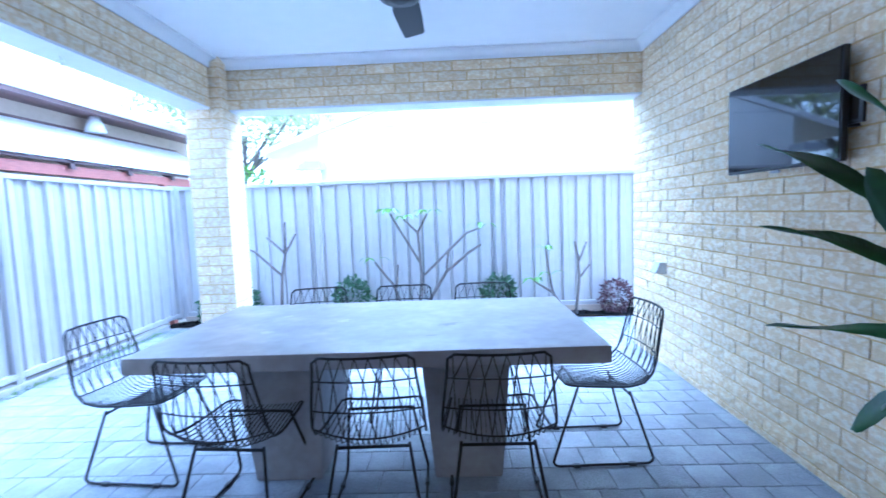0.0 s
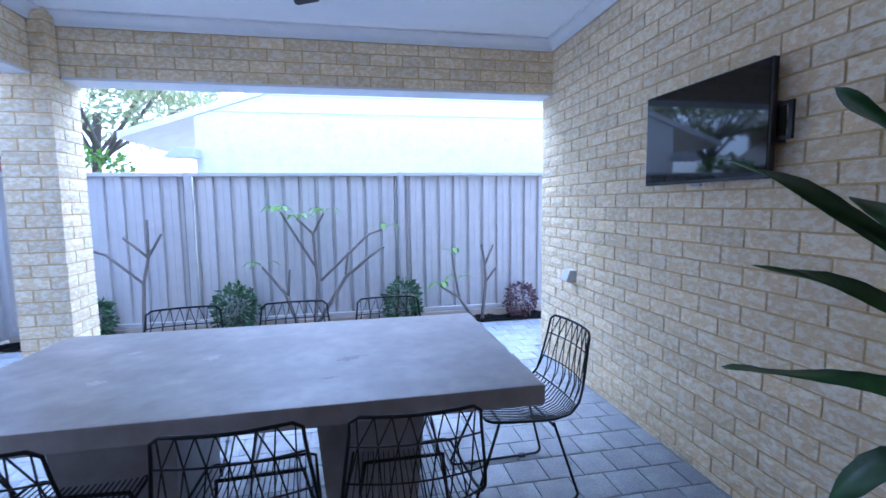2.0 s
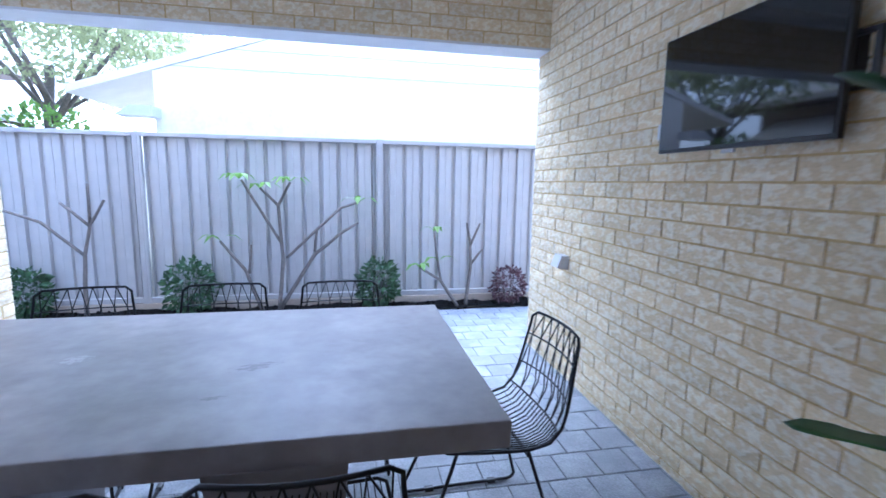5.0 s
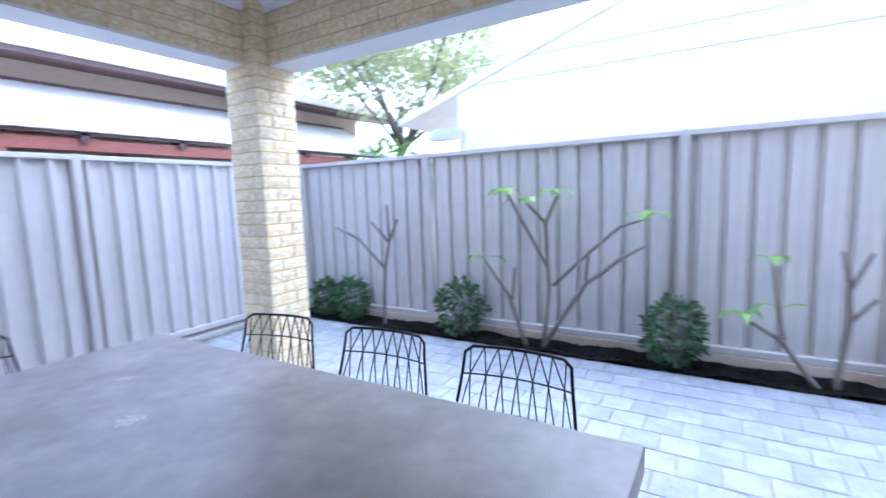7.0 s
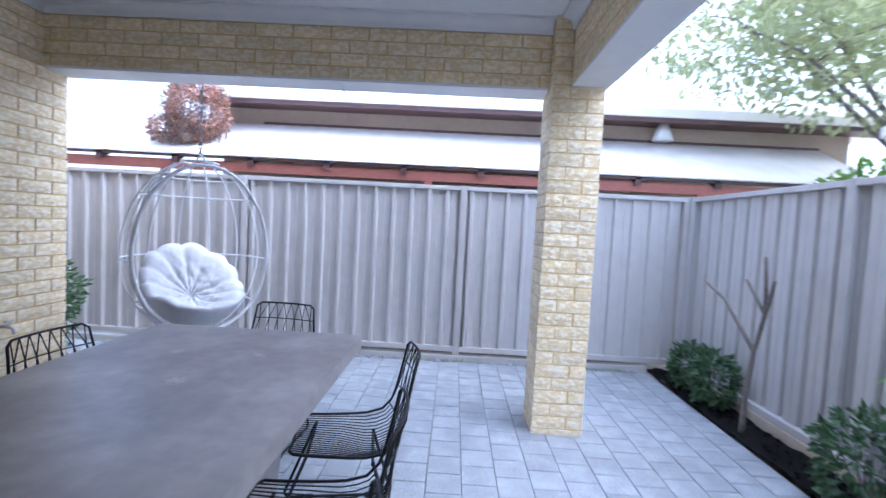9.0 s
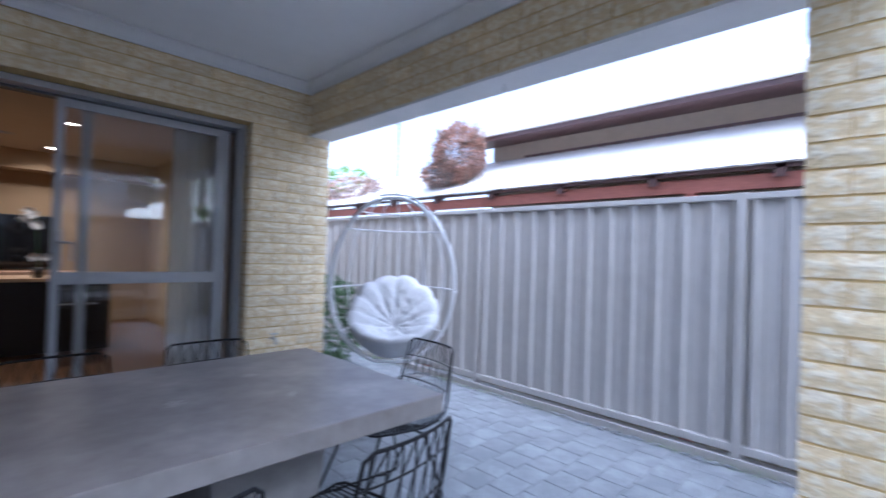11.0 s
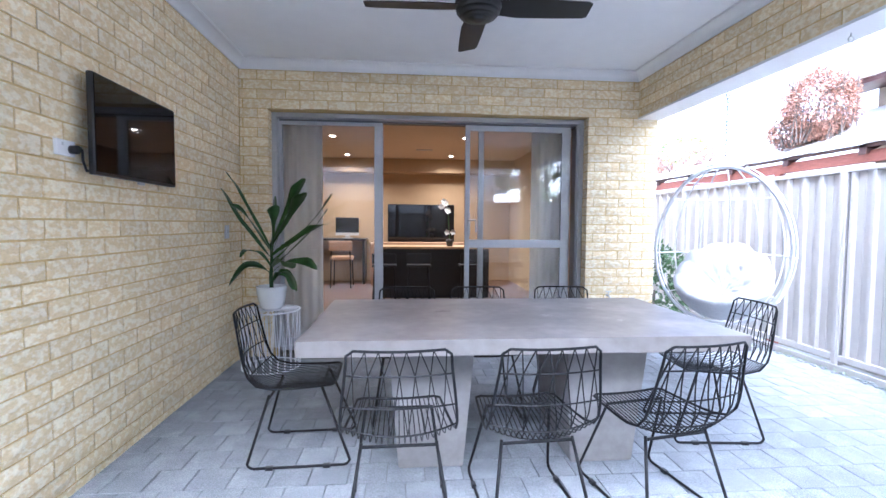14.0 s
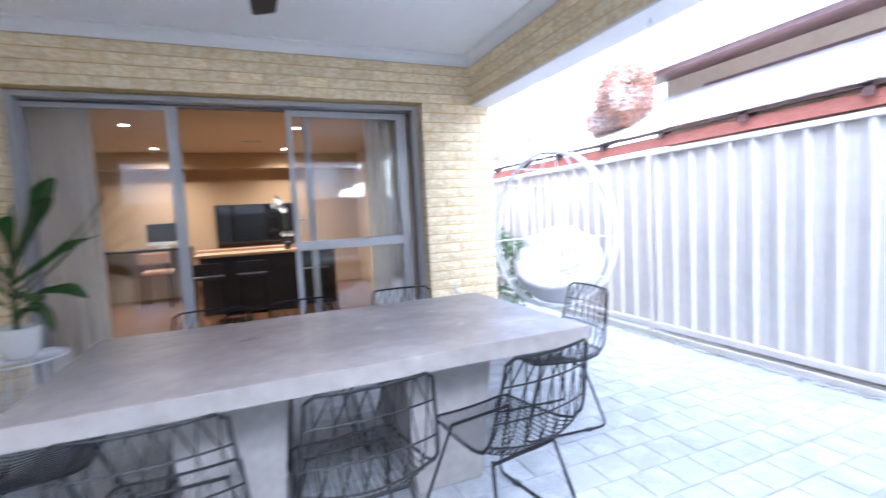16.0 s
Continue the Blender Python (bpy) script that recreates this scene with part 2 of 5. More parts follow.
def tube(bm, pts, r, sides=6, closed=False, taper=None):
    """A round bar along points. taper: the radius at the far end."""
    pts = [Vector(p) for p in pts]
    rings, n = [], len(pts)
    up0 = None
    for i, p in enumerate(pts):
        a = pts[(i - 1) % n] if (closed or i) else p
        b = pts[(i + 1) % n] if (closed or i < n - 1) else p
        d = (b - a).normalized()
        if up0 is None:
            up0 = d.orthogonal().normalized()
        u = (up0 - d * up0.dot(d))
        u = u.normalized() if u.length > 1e-5 else d.orthogonal().normalized()
        up0 = u
        v = d.cross(u)
        rr = r if taper is None else r + (taper - r) * i / max(1, n - 1)
        rings.append([bm.verts.new(p + (u * math.cos(2 * math.pi * k / sides) + v * math.sin(2 * math.pi * k / sides)) * rr)
                      for k in range(sides)])
    for i in range(n if closed else n - 1):
        A, B = rings[i], rings[(i + 1) % n]
        for k in range(sides):
            bm.faces.new((A[k], A[(k + 1) % sides], B[(k + 1) % sides], B[k]))
    if not closed:
        bm.faces.new(rings[0][::-1])
        bm.faces.new(rings[-1])


def part(name, bm, material, parent=None, label="", smooth=False):
    ob = new(name, finish(bm, name, material, smooth))
    if parent:
        ob.parent = parent
    if label:
        ob["label"] = label
    return ob


def boxpart(name, dims, material, parent=None, label="", bevel=0.0):
    bm = bmesh.new()
    box(bm, *dims, bevel)
    return part(name, bm, material, parent, label)


def thing(name, label, category, at=(0, 0, 0), rz=0, group="", kind=""):
    ob = new(name)
    ob.matrix_world = pose(*at, 0, 0, rz)
    return tagged(ob, label, category, group, kind)


def structure(ob, label, category):
    return tagged(ob, label, category, kind="structure")


def arc(cx, cy, r, a0, a1, n, plane="xy", z=0):
    out = []
    for i in range(n + 1):
        a = radians(a0 + (a1 - a0) * i / n)
        out.append((cx + r * math.cos(a), cy + r * math.sin(a), z))
    return out


# ---- plan ----
XR, XL, XLO = 2.122, -1.90, -2.12     # wall with the screen; inner and outer face of the side beam
YD, YB, YBO = 1.278, 5.062, 5.285       # door wall; inner and outer face of the far beam
ZC, ZS, ZCOR = 2.86, 2.40, 2.770       # ceiling, beam soffit, foot of the cornice
FX, FY, FZ = -3.49, 6.806, 1.822       # side fence, back fence and their height
FL, BED = -0.04, 6.44                # level of the paving; front edge of the garden bed
COURSE, PITCH, JOINT = 0.0923, 0.272, 0.010

# ground that reaches the horizon, with the paving, bed and house slab on it
g = boxpart("ground", (-400, 400, -400, 400, -0.5, -0.12), M_GROUND)
structure(g, "bare sandy ground around the houses", "ground")
pb = boxpart("pavement", (FX - 0.02, 4.2, YD - 0.02, BED, -0.119, FL - 0.012), M_SAND)
structure(pb, "grey concrete pavers in running bond on sand", "pavement")
pb2 = boxpart("pavement", (FX - 0.02, XLO - 0.005, -3.0, YD - 0.021, -0.119, FL - 0.012), M_SAND)
structure(pb2, "narrow side strip paved in grey concrete", "pavement")
bm = bmesh.new()
bmesh.ops.create_grid(bm, x_segments=90, y_segments=9, size=0.5)
for v in bm.verts:
    v.co = Vector((0.35 + v.co.x * 7.7, (BED + FY - 0.03) / 2 + v.co.y * (FY - BED - 0.05), 0.0))
    v.co.z = FL - 0.005 + 0.03 * noise.noise(v.co * 6) + 0.018 * noise.noise(v.co * 25) + 0.02
bed = part("garden_bed", bm, M_SOIL, None, smooth=True)
structure(bed, "narrow garden bed of dark soil along the fence", "garden bed")

# core of each wall (mortar); the bricks stand proud of it
wr = boxpart("wall_east", (XR + 0.009, XR + 0.25, YD - 0.34, YBO - 0.008, -0.15, 3.0), M_MORTAR)
structure(wr, "cream face brick wall with raked yellow mortar", "wall")
wd = thing("wall_south", "cream face brick wall round a wide sliding door", "wall", kind="structure")
DX0, DX1, DZ = -1.372, 1.856, 2.397
boxpart("core", (XLO + 0.008, DX0 - 0.008, YD - 0.34, YD - 0.009, -0.15, 3.0), M_MORTAR, wd)
boxpart("core", (DX1 + 0.008, XR + 0.007, YD - 0.34, YD - 0.009, -0.15, 3.0), M_MORTAR, wd)
boxpart("core", (DX0 - 0.008, DX1 + 0.008, YD - 0.34, YD - 0.009, DZ + 0.008, 3.0), M_MORTAR, wd)
beam_far = thing("beam_north", "cream brick beam across the open end of the patio", "beam", kind="structure")
boxpart("core", (XL - 0.1, XR + 0.007, YB + 0.007, YBO - 0.01, ZS + 0.006, 3.0), M_MORTAR, beam_far)
beam_side = thing("beam_west", "cream brick beam along the open side of the patio", "beam", kind="structure")
boxpart("core", (XLO + 0.01, XL - 0.007, YD - 0.02, YB - 0.05, ZS + 0.006, 3.0), M_MORTAR, beam_side)
PX0, PX1, PY0, PY1 = -2.15, -1.788, 4.935, 5.298
pil = thing("pillar", "square cream brick pillar at the patio corner", "pillar", kind="structure")
boxpart("core", (PX0 + 0.007, PX1 - 0.007, PY0 + 0.007, PY1 - 0.007, -0.15, 2.95), M_MORTAR, pil)
# painted soffits under the beams
sof = boxpart("trim", (PX1 + 0.003, XR, YB + 0.002, YBO + 0.012, ZS - 0.012, ZS + 0.006), M_TRIM)
structure(sof, "white painted soffit under the far beam", "soffit")
sof2 = boxpart("trim", (XLO - 0.012, XL - 0.002, YD + 0.002, PY0 - 0.003, ZS - 0.012, ZS + 0.006), M_TRIM)
structure(sof2, "white painted soffit under the side beam", "soffit")
for nm, d in (("fascia", (XLO - 0.012, XR + 0.25, YBO + 0.013, YBO + 0.028, ZS - 0.012, 2.66)),
              ("fascia", (XLO - 0.028, XLO - 0.013, -3.0, YBO + 0.012, ZS - 0.012, 2.66))):
    structure(boxpart(nm, d, M_TRIM), "white fascia board at the patio's eave", "fascia")
ceil = boxpart("ceiling", (XLO, XR + 0.2, YD - 0.2, YBO, ZC, ZC + 0.06), M_CEIL)
structure(ceil, "flat white plasterboard patio ceiling", "ceiling")
roof = boxpart("roof", (XLO - 0.2, XR + 4.0, -6.0, YBO + 0.2, 3.0, 3.12), M_ROOF)
structure(roof, "pale sheet roof over the patio and house", "roof")


def cornice(name, a, b, nrm):
    """A cove cornice from a to b along a wall whose inner side is nrm."""
    bm = bmesh.new()
    d = ZC - ZCOR
    prof = [(0, 0), (0.012, 0), (0.016, 0.012)] + [(0.016 + 0.072 * (1 - math.cos(t)), 0.012 + 0.062 * math.sin(t))
                                                   for t in [i * math.pi / 12 for i in range(1, 7)]] + [(d, d - 0.006), (d, d), (0, d)]
    ring = []
    for q in (a, b):
        ring.append([bm.verts.new((q[0] + nrm[0] * u, q[1] + nrm[1] * u, ZCOR + v - 0.001)) for u, v in prof])
    k = len(prof)
    for i in range(k):
        bm.faces.new((ring[0][i], ring[0][(i + 1) % k], ring[1][(i + 1) % k], ring[1][i]))
    bm.faces.new(ring[0])
    bm.faces.new(ring[1][::-1])
    structure(part(name, bm, M_TRIM, None), "white cove cornice under the patio ceiling", "cornice")


cornice("cornice", (XR - 0.001, YD), (XR - 0.001, YB), (-1, 0))
cornice("cornice", (XL + 0.001, YD), (XL + 0.001, YB), (1, 0))
cornice("cornice", (XL, YD + 0.001), (XR, YD + 0.001), (0, 1))
cornice("cornice", (XL, YB - 0.001), (XR, YB - 0.001), (0, -1))


# ---- fences ----
def rib_panel(length, height, out):
    """One ribbed steel infill sheet in the x-z plane, standing at z 0, ribs towards -y where out is 1, away where -1."""
    bm = bmesh.new()
    pts, x, p = [(0.0, 0.030), (0.024, 0.030)], 0.025, 0.19
    while x < length - 0.03:
        for u, v in ((0, 0.0), (0.010, -0.034 * out), (0.040, -0.034 * out), (0.050, 0.0), (0.115, 0.0), (0.119, 0.004), (0.123, 0.0)):
            if x + u < length - 0.028:
                pts.append((x + u, v))
        x += p
    pts += [(length - 0.025, 0.0), (length - 0.024, 0.030), (length, 0.030)]
    lo = [bm.verts.new((a, b, 0)) for a, b in pts]
    hi = [bm.verts.new((a, b, height)) for a, b in pts]
    lo2 = [bm.verts.new((a, b + 0.003, 0)) for a, b in pts]
    hi2 = [bm.verts.new((a, b + 0.003, height)) for a, b in pts]
    for i in range(len(pts) - 1):
        bm.faces.new((lo[i], lo[i + 1], hi[i + 1], hi[i]))
        bm.faces.new((lo2[i + 1], lo2[i], hi2[i], hi2[i + 1]))
        bm.faces.new((hi[i], hi[i + 1], hi2[i + 1], hi2[i]))
        bm.faces.new((lo2[i], lo2[i + 1], lo[i + 1], lo[i]))
    return bm


def fence_run(name, label, origin, rz, posts, z0, z1, out):
    """Posts at the given distances along local x, with a sheet, a cap rail and a foot rail in each bay."""
    f = thing(name, label, "fence", (origin[0], origin[1], 0), rz)
    sheets = {}
    for s in posts:
        bm = bmesh.new()
        box(bm, s - 0.036, s + 0.036, -0.034, 0.03, z0 - 0.05, z1 + 0.004, 0.005)
        box(bm, s - 0.012, s + 0.012, -0.040, -0.033, z0 - 0.05, z1)
        part("post", bm, M_FENCE, f)
    for a, b in zip(posts, posts[1:]):
        ln = round(b - a - 0.074, 3)
        if ln not in sheets:
            sheets[ln] = finish(rib_panel(ln, z1 - z0 - 0.05, out), "infill_sheet", M_FENCE)
        ob = new("infill_sheet", sheets[ln])
        ob.parent = f
        ob.location = (a + 0.037, 0.004, z0 + 0.03)
        bm = bmesh.new()
        box(bm, a + 0.037, b - 0.037, -0.036, 0.03, z1 - 0.045, z1 - 0.002, 0.006)
        part("cap_rail", bm, M_FENCE, f)
        bm = bmesh.new()
        box(bm, a + 0.037, b - 0.037, -0.036, 0.03, z0 - 0.01, z0 + 0.045, 0.006)
        part("foot_rail", bm, M_FENCE, f)
    return f


fence_run("fence", "grey ribbed steel fence behind the garden bed", (0, FY), 0,
          [FX + 0.07, -1.53, 0.908, 3.346, 5.78], 0.06, FZ, -1)
fence_run("fence", "grey ribbed steel fence along the paved side yard", (FX, 0), 90,
          [-5.2, -2.76, -0.35, 2.05, 4.40, FY - 0.06], 0.06, FZ, 1)
# concrete mowing strip and a row of pebbles along the foot of the side fence
kerb = boxpart("fence_plinth", (FX - 0.04, FX + 0.045, -5.6, BED, -0.12, 0.012), M_FENCE, None, bevel=0.006)
tagged(kerb, "grey steel plinth under the side fence", "plinth", kind="structure")
kerb = boxpart("fence_plinth", (FX + 0.07, 6.0, FY - 0.045, FY + 0.05, -0.12, 0.046), M_WALL_N, None, bevel=0.006)
tagged(kerb, "pale plinth board under the back fence", "plinth", kind="structure")


# ---- the concrete table ----
TX0, TX1, TY0, TY1, TZ = -1.20, 1.016, 2.642, 3.817, 0.743
table = thing("dining_table", "large grey concrete slab table on two tapered pedestals", "table", ((TX0 + TX1) / 2, (TY0 + TY1) / 2, 0))
hx, hy = (TX1 - TX0) / 2, (TY1 - TY0) / 2
bm = bmesh.new()
box(bm, -hx, hx, -hy, hy, TZ - 0.078, TZ, 0.005)
bmesh.ops.subdivide_edges(bm, edges=[e for e in bm.edges if e.calc_length() > 0.5], cuts=24, use_grid_fill=True)
for v in bm.verts:
    if abs(abs(v.co.x) - hx) < 0.01 or abs(abs(v.co.y) - hy) < 0.01:
        q = noise.noise(v.co * 9) * 0.003
        v.co.x += q
        v.co.y += q
part("tabletop", bm, M_CONC, table)
for px in (-0.585, 0.372):
    bm = bmesh.new()
    cx = px - (TX0 + TX1) / 2
    vs = []
    for z, a, b in ((FL, 0.176, 0.275), (TZ - 0.079, 0.228, 0.335)):
        vs.append([bm.verts.new((cx + sx * a, sy * b, z)) for sx, sy in ((-1, -1), (1, -1), (1, 1), (-1, 1))])
    for i in range(4):
        bm.faces.new((vs[0][i], vs[0][(i + 1) % 4], vs[1][(i + 1) % 4], vs[1][i]))
    bm.faces.new(vs[0][::-1])
    bm.faces.new(vs[1])
    bmesh.ops.bevel(bm, geom=bm.edges[:], offset=0.006, segments=2, affect="EDGES")
    part("pedestal", bm, M_CONC2, table)


# ---- wire chairs: local +y is the way the sitter faces, origin under the seat's middle ----
def seat_profile(s):
    """Side line of the wire shell: s 0 at the seat's front edge, 1 at the top of the back; returns y, z."""
    pts = [(0.235, 0.452), (0.15, 0.446), (0.03, 0.442), (-0.08, 0.442), (-0.165, 0.462), (-0.212, 0.515), (-0.234, 0.585),
           (-0.252, 0.67), (-0.268, 0.752), (-0.283, 0.835)]
    q = s * (len(pts) - 1)
    i = min(int(q), len(pts) - 2)
    t = q - i
    return (pts[i][0] * (1 - t) + pts[i + 1][0] * t, pts[i][1] * (1 - t) + pts[i + 1][1] * t)


def shell(u, s):
    """A point of the dished shell, deepest where the seat turns into the back: u across from -1 to 1."""
    y, z = seat_profile(s)
    w = 0.205 + 0.034 * math.sin(math.pi * min(1, s * 1.02)) ** 1.5
    dish = (0.012 + 0.062 * math.exp(-((s - 0.46) / 0.17) ** 2) + 0.022 * s) * (1 - u * u)
    k = max(0.0, min(1.0, (s - 0.35) / 0.3))
    k = k * k * (3 - 2 * k)
    return (u * w, y - dish * k, z - dish * (1 - k) * 0.9)


def make_chair():
    c = thing("wire_chair", "black welded wire dining chair with sled legs", "chair", group="chairs round the table")
    # rim
    bm = bmesh.new()
    rim = [shell(-0.86, 0)] + [shell(-1 + 0.0, s) for s in [0.03 + 0.94 * i / 18 for i in range(19)]] + [shell(-0.86, 1)]
    rim += [shell(-0.86 + 1.72 * i / 6, 1) for i in range(1, 6)]
    rim += [shell(0.86, 1)] + [shell(1, s) for s in [0.97 - 0.94 * i / 18 for i in range(19)]] + [shell(0.86, 0)]
    rim += [shell(0.86 - 1.72 * i / 6, 0) for i in range(1, 6)]
    tube(bm, rim, 0.0062, 6, closed=True)
    part("rim", bm, M_WIRE, c, smooth=True)
    # seat wires run front to back, from the front edge to the low back
    bm = bmesh.new()
    for i in range(1, 20):
        u = -1 + 2 * i / 20
        tube(bm, [shell(u, s) for s in (0, 0.11, 0.22, 0.33, 0.40, 0.46, 0.52)], 0.0028, 4)
    tagged(part("seat", bm, M_WIRE, c), kind="stuff")
    # back: cross wires with a zigzag between them
    bm = bmesh.new()
    for s, r in ((0.52, 0.004), (0.68, 0.0036), (0.86, 0.0038)):
        tube(bm, [shell(-1 + 2 * i / 10, s) for i in range(11)], r, 5)
    n = 7
    top = [shell(-0.9 + 1.8 * i / n, 1.0) for i in range(n + 1)]
    mid = [shell(-1 + 2 * (i + 0.5) / n, 0.86) for i in range(n)]
    for i in range(n):
        um = -1 + 2 * (i + 0.5) / n
        for a, c2 in ((top[i], mid[i]), (mid[i], top[i + 1])):
            tube(bm, [a, c2], 0.0029, 4)
        for ul in (-1 + 2 * i / n, -1 + 2 * (i + 1) / n):     # long wires that follow the dished back down to the seat
            tube(bm, [shell(um + (ul - um) * k / 4, 0.86 - 0.34 * k / 4) for k in range(5)], 0.0029, 4)
    tagged(part("backrest", bm, M_WIRE, c), kind="stuff")
    # under frame and two sled legs
    for fy, fz in ((0.16, 0.426), (-0.12, 0.372)):
        bm = bmesh.new()
        tube(bm, [(-0.16, fy, fz), (0.16, fy, fz)], 0.0075, 6)
        part("crossbar", bm, M_WIRE, c)
    for sx in (-1, 1):
        bm = bmesh.new()
        pts = [(sx * 0.16, 0.16, 0.428), (sx * 0.214, 0.305, 0.06)]
        pts += [(sx * 0.218, 0.315 - 0.035 * (1 - math.cos(t)), 0.011 + 0.035 * (1 - math.sin(t))) for t in (0.3, 0.8, 1.2, 1.5)]
        pts += [(sx * 0.218, -0.19, 0.011)]
        pts += [(sx * 0.218, -0.19 - 0.035 * math.sin(t), 0.011 + 0.035 * (1 - math.cos(t))) for t in (0.5, 0.9, 1.3)]
        pts += [(sx * 0.16, -0.12, 0.388)]
        tube(bm, pts, 0.0075, 6)
        leg = part("leg", bm, M_WIRE, c, smooth=True)
        for fy in (0.19, -0.11):
            bm = bmesh.new()
            box(bm, sx * 0.218 - 0.011, sx * 0.218 + 0.011, fy - 0.02, fy + 0.02, 0.0, 0.021, 0.004)
            part("foot_glide", bm, M_BLACK, leg)
    return c


chair = make_chair()
CHAIRS = [  # x, y, turn: 0 faces +y
    (0.50, 2.71, 0), (-0.055, 2.71, 2), (-0.69, 2.71, -4),
    (0.54, 3.88, 181), (-0.06, 3.88, 183), (-0.69, 3.87, 190),
    (1.135, 3.25, 92), (-1.45, 3.15, -95)]
for i, (x, y, a) in enumerate(CHAIRS):
    m = pose(x, y, FL, 0, 0, a)
    if i == 0:
        chair.matrix_world = m
    else:
        copy_thing(chair, m)


# ---- sliding door ----
FYD = YD - 0.21                       # front of the door frame
door = thing("door_1", "wide grey aluminium sliding door, its middle bay open", "door", kind="structure")
FFD = YD - 0.125                      # front of the outer frame, which holds three tracks
for d in ((DX0, DX0 + 0.05, FYD - 0.13, FFD, 0, DZ), (DX1 - 0.05, DX1, FYD - 0.13, FFD, 0, DZ),
          (DX0 + 0.05, DX1 - 0.05, FYD - 0.13, FFD, DZ - 0.045, DZ)):
    boxpart("door_frame", d, M_ALU, door, bevel=0.003)
for y in (FYD + 0.012, FYD + 0.05):
    boxpart("track_rib", (DX0 + 0.05, DX0 + 0.062, y, y + 0.02, 0, DZ - 0.046), M_ALU, door)
boxpart("head_channel", (DX0 + 0.05, DX1 - 0.05, FYD - 0.115, FYD - 0.02, DZ - 0.062, DZ - 0.046), M_ALU_D, door)
boxpart("sill_track", (DX0 + 0.05, DX1 - 0.05, FYD - 0.13, FYD + 0.02, -0.045, 0.006), M_ALU, door, bevel=0.002)


def leaf(name, x0, x1, y, rails, wl=0.08, wr=0.08, label=""):
    """A framed pane: stiles wl and wr wide, a rail at each (z0, z1)."""
    z0, z1 = 0.008, DZ - 0.063
    lf = boxpart(name, (x0, x0 + wl, y - 0.018, y + 0.018, z0, z1), M_ALU, door, label, bevel=0.003)
    boxpart("stile", (x1 - wr, x1, y - 0.018, y + 0.018, z0, z1), M_ALU, lf, bevel=0.003)
    for a, b in rails:
        boxpart("rail", (x0 + wl, x1 - wr, y - 0.017, y + 0.017, a, b), M_ALU, lf, bevel=0.003)
    g = boxpart("pane", (x0 + wl, x1 - wr, y - 0.003, y + 0.003, z0 + 0.05, z1 - 0.03), M_GLASS, lf)
    g.visible_shadow = False
    return lf


leaf("fixed_leaf", 0.75, DX1 - 0.05, FYD - 0.03, [(0.008, 0.075), (DZ - 0.10, DZ - 0.063)], 0.09, 0.03)
sl = leaf("sliding_screen_leaf", -1.265, -0.12, FYD - 0.03, [(0.008, 0.075), (1.035, 1.122), (DZ - 0.12, DZ - 0.063)], 0.095, 0.05)
leaf("sliding_glass_leaf", -1.29, -0.27, FYD - 0.088, [(0.008, 0.075), (DZ - 0.11, DZ - 0.063)], 0.06, 0.06)
bm = bmesh.new()
box(bm, -0.175, -0.145, FYD - 0.012, FYD + 0.004, 1.17, 1.41, 0.004)
tube(bm, [(-0.16, FYD, 1.33), (-0.16, FYD + 0.04, 1.33), (-0.23, FYD + 0.045, 1.33)], 0.009, 8)
tube(bm, [(-0.23, FYD + 0.045, 1.335), (-0.23, FYD + 0.045, 1.2)], 0.009, 8)
part("door_handle", bm, M_ALU, sl, "grey lever handle on a long plate")


def curtain(x0, x1, y, z0, z1, label):
    bm = bmesh.new()
    n = int((x1 - x0) / 0.011)
    rows = []
    for z in (z0, (z0 + z1) / 2, z1):
        rows.append([bm.verts.new((x0 + (x1 - x0) * i / n, y + 0.013 * math.sin(i * 0.75 + 0.6 * math.sin(i * 0.21)) *
                                   (1.1 if z < 1 else 0.8), z)) for i in range(n + 1)])
    for a, b in zip(rows, rows[1:]):
        for i in range(n):
            bm.faces.new((a[i], a[i + 1], b[i + 1], b[i]))
    c = part("curtain", bm, M_CURTAIN, None, smooth=True)
    sm = c.modifiers.new("thickness", "SOLIDIFY")
    sm.thickness = 0.002
    tagged(c, label, "curtain")
    return c


curtain(1.40, 1.86, 0.905, 0.01, 2.62, "pale sheer curtain drawn aside behind the glass")
curtain(-1.33, -0.88, 0.905, 0.01, 2.62, "pale sheer curtain gathered behind the sliding leaf")

# ---- the room behind the door ----
RX0, RX1, RY0, RZ = -1.88, 4.3, -4.5, 2.70
structure(boxpart("floor", (RX0, RX1, RY0, YD - 0.34, -0.059, 0.0), M_WOODFLOOR), "warm timber floor of the living room", "floor")
structure(boxpart("ceiling", (RX0, RX1, RY0, YD - 0.34, RZ, RZ + 0.06), M_ROOMCEIL), "plain ceiling of the living room", "ceiling")
structure(boxpart("wall_room_back", (RX0 - 0.1, RX1 + 0.1, RY0 - 0.1, RY0, -0.05, RZ + 0.06), M_ROOM), "tan painted wall behind the screen", "wall")
structure(boxpart("wall_room_west", (RX0 - 0.2, RX0, RY0, YD - 0.342, -0.05, RZ + 0.06), M_ROOM), "tan painted side wall", "wall")
structure(boxpart("wall_room_east", (RX1, RX1 + 0.1, RY0, YD - 0.342, -0.05, RZ + 0.06), M_ROOM), "tan painted side wall", "wall")
structure(boxpart("wall_room_front", (XR + 0.012, RX1, YD - 0.45, YD - 0.345, -0.05, RZ + 0.06), M_ROOM), "tan painted wall beside the door", "wall")
structure(boxpart("bulkhead", (RX0, RX1, RY0, RY0 + 0.40, 2.41, RZ - 0.002), M_ROOM), "boxed bulkhead over the screen wall", "bulkhead")

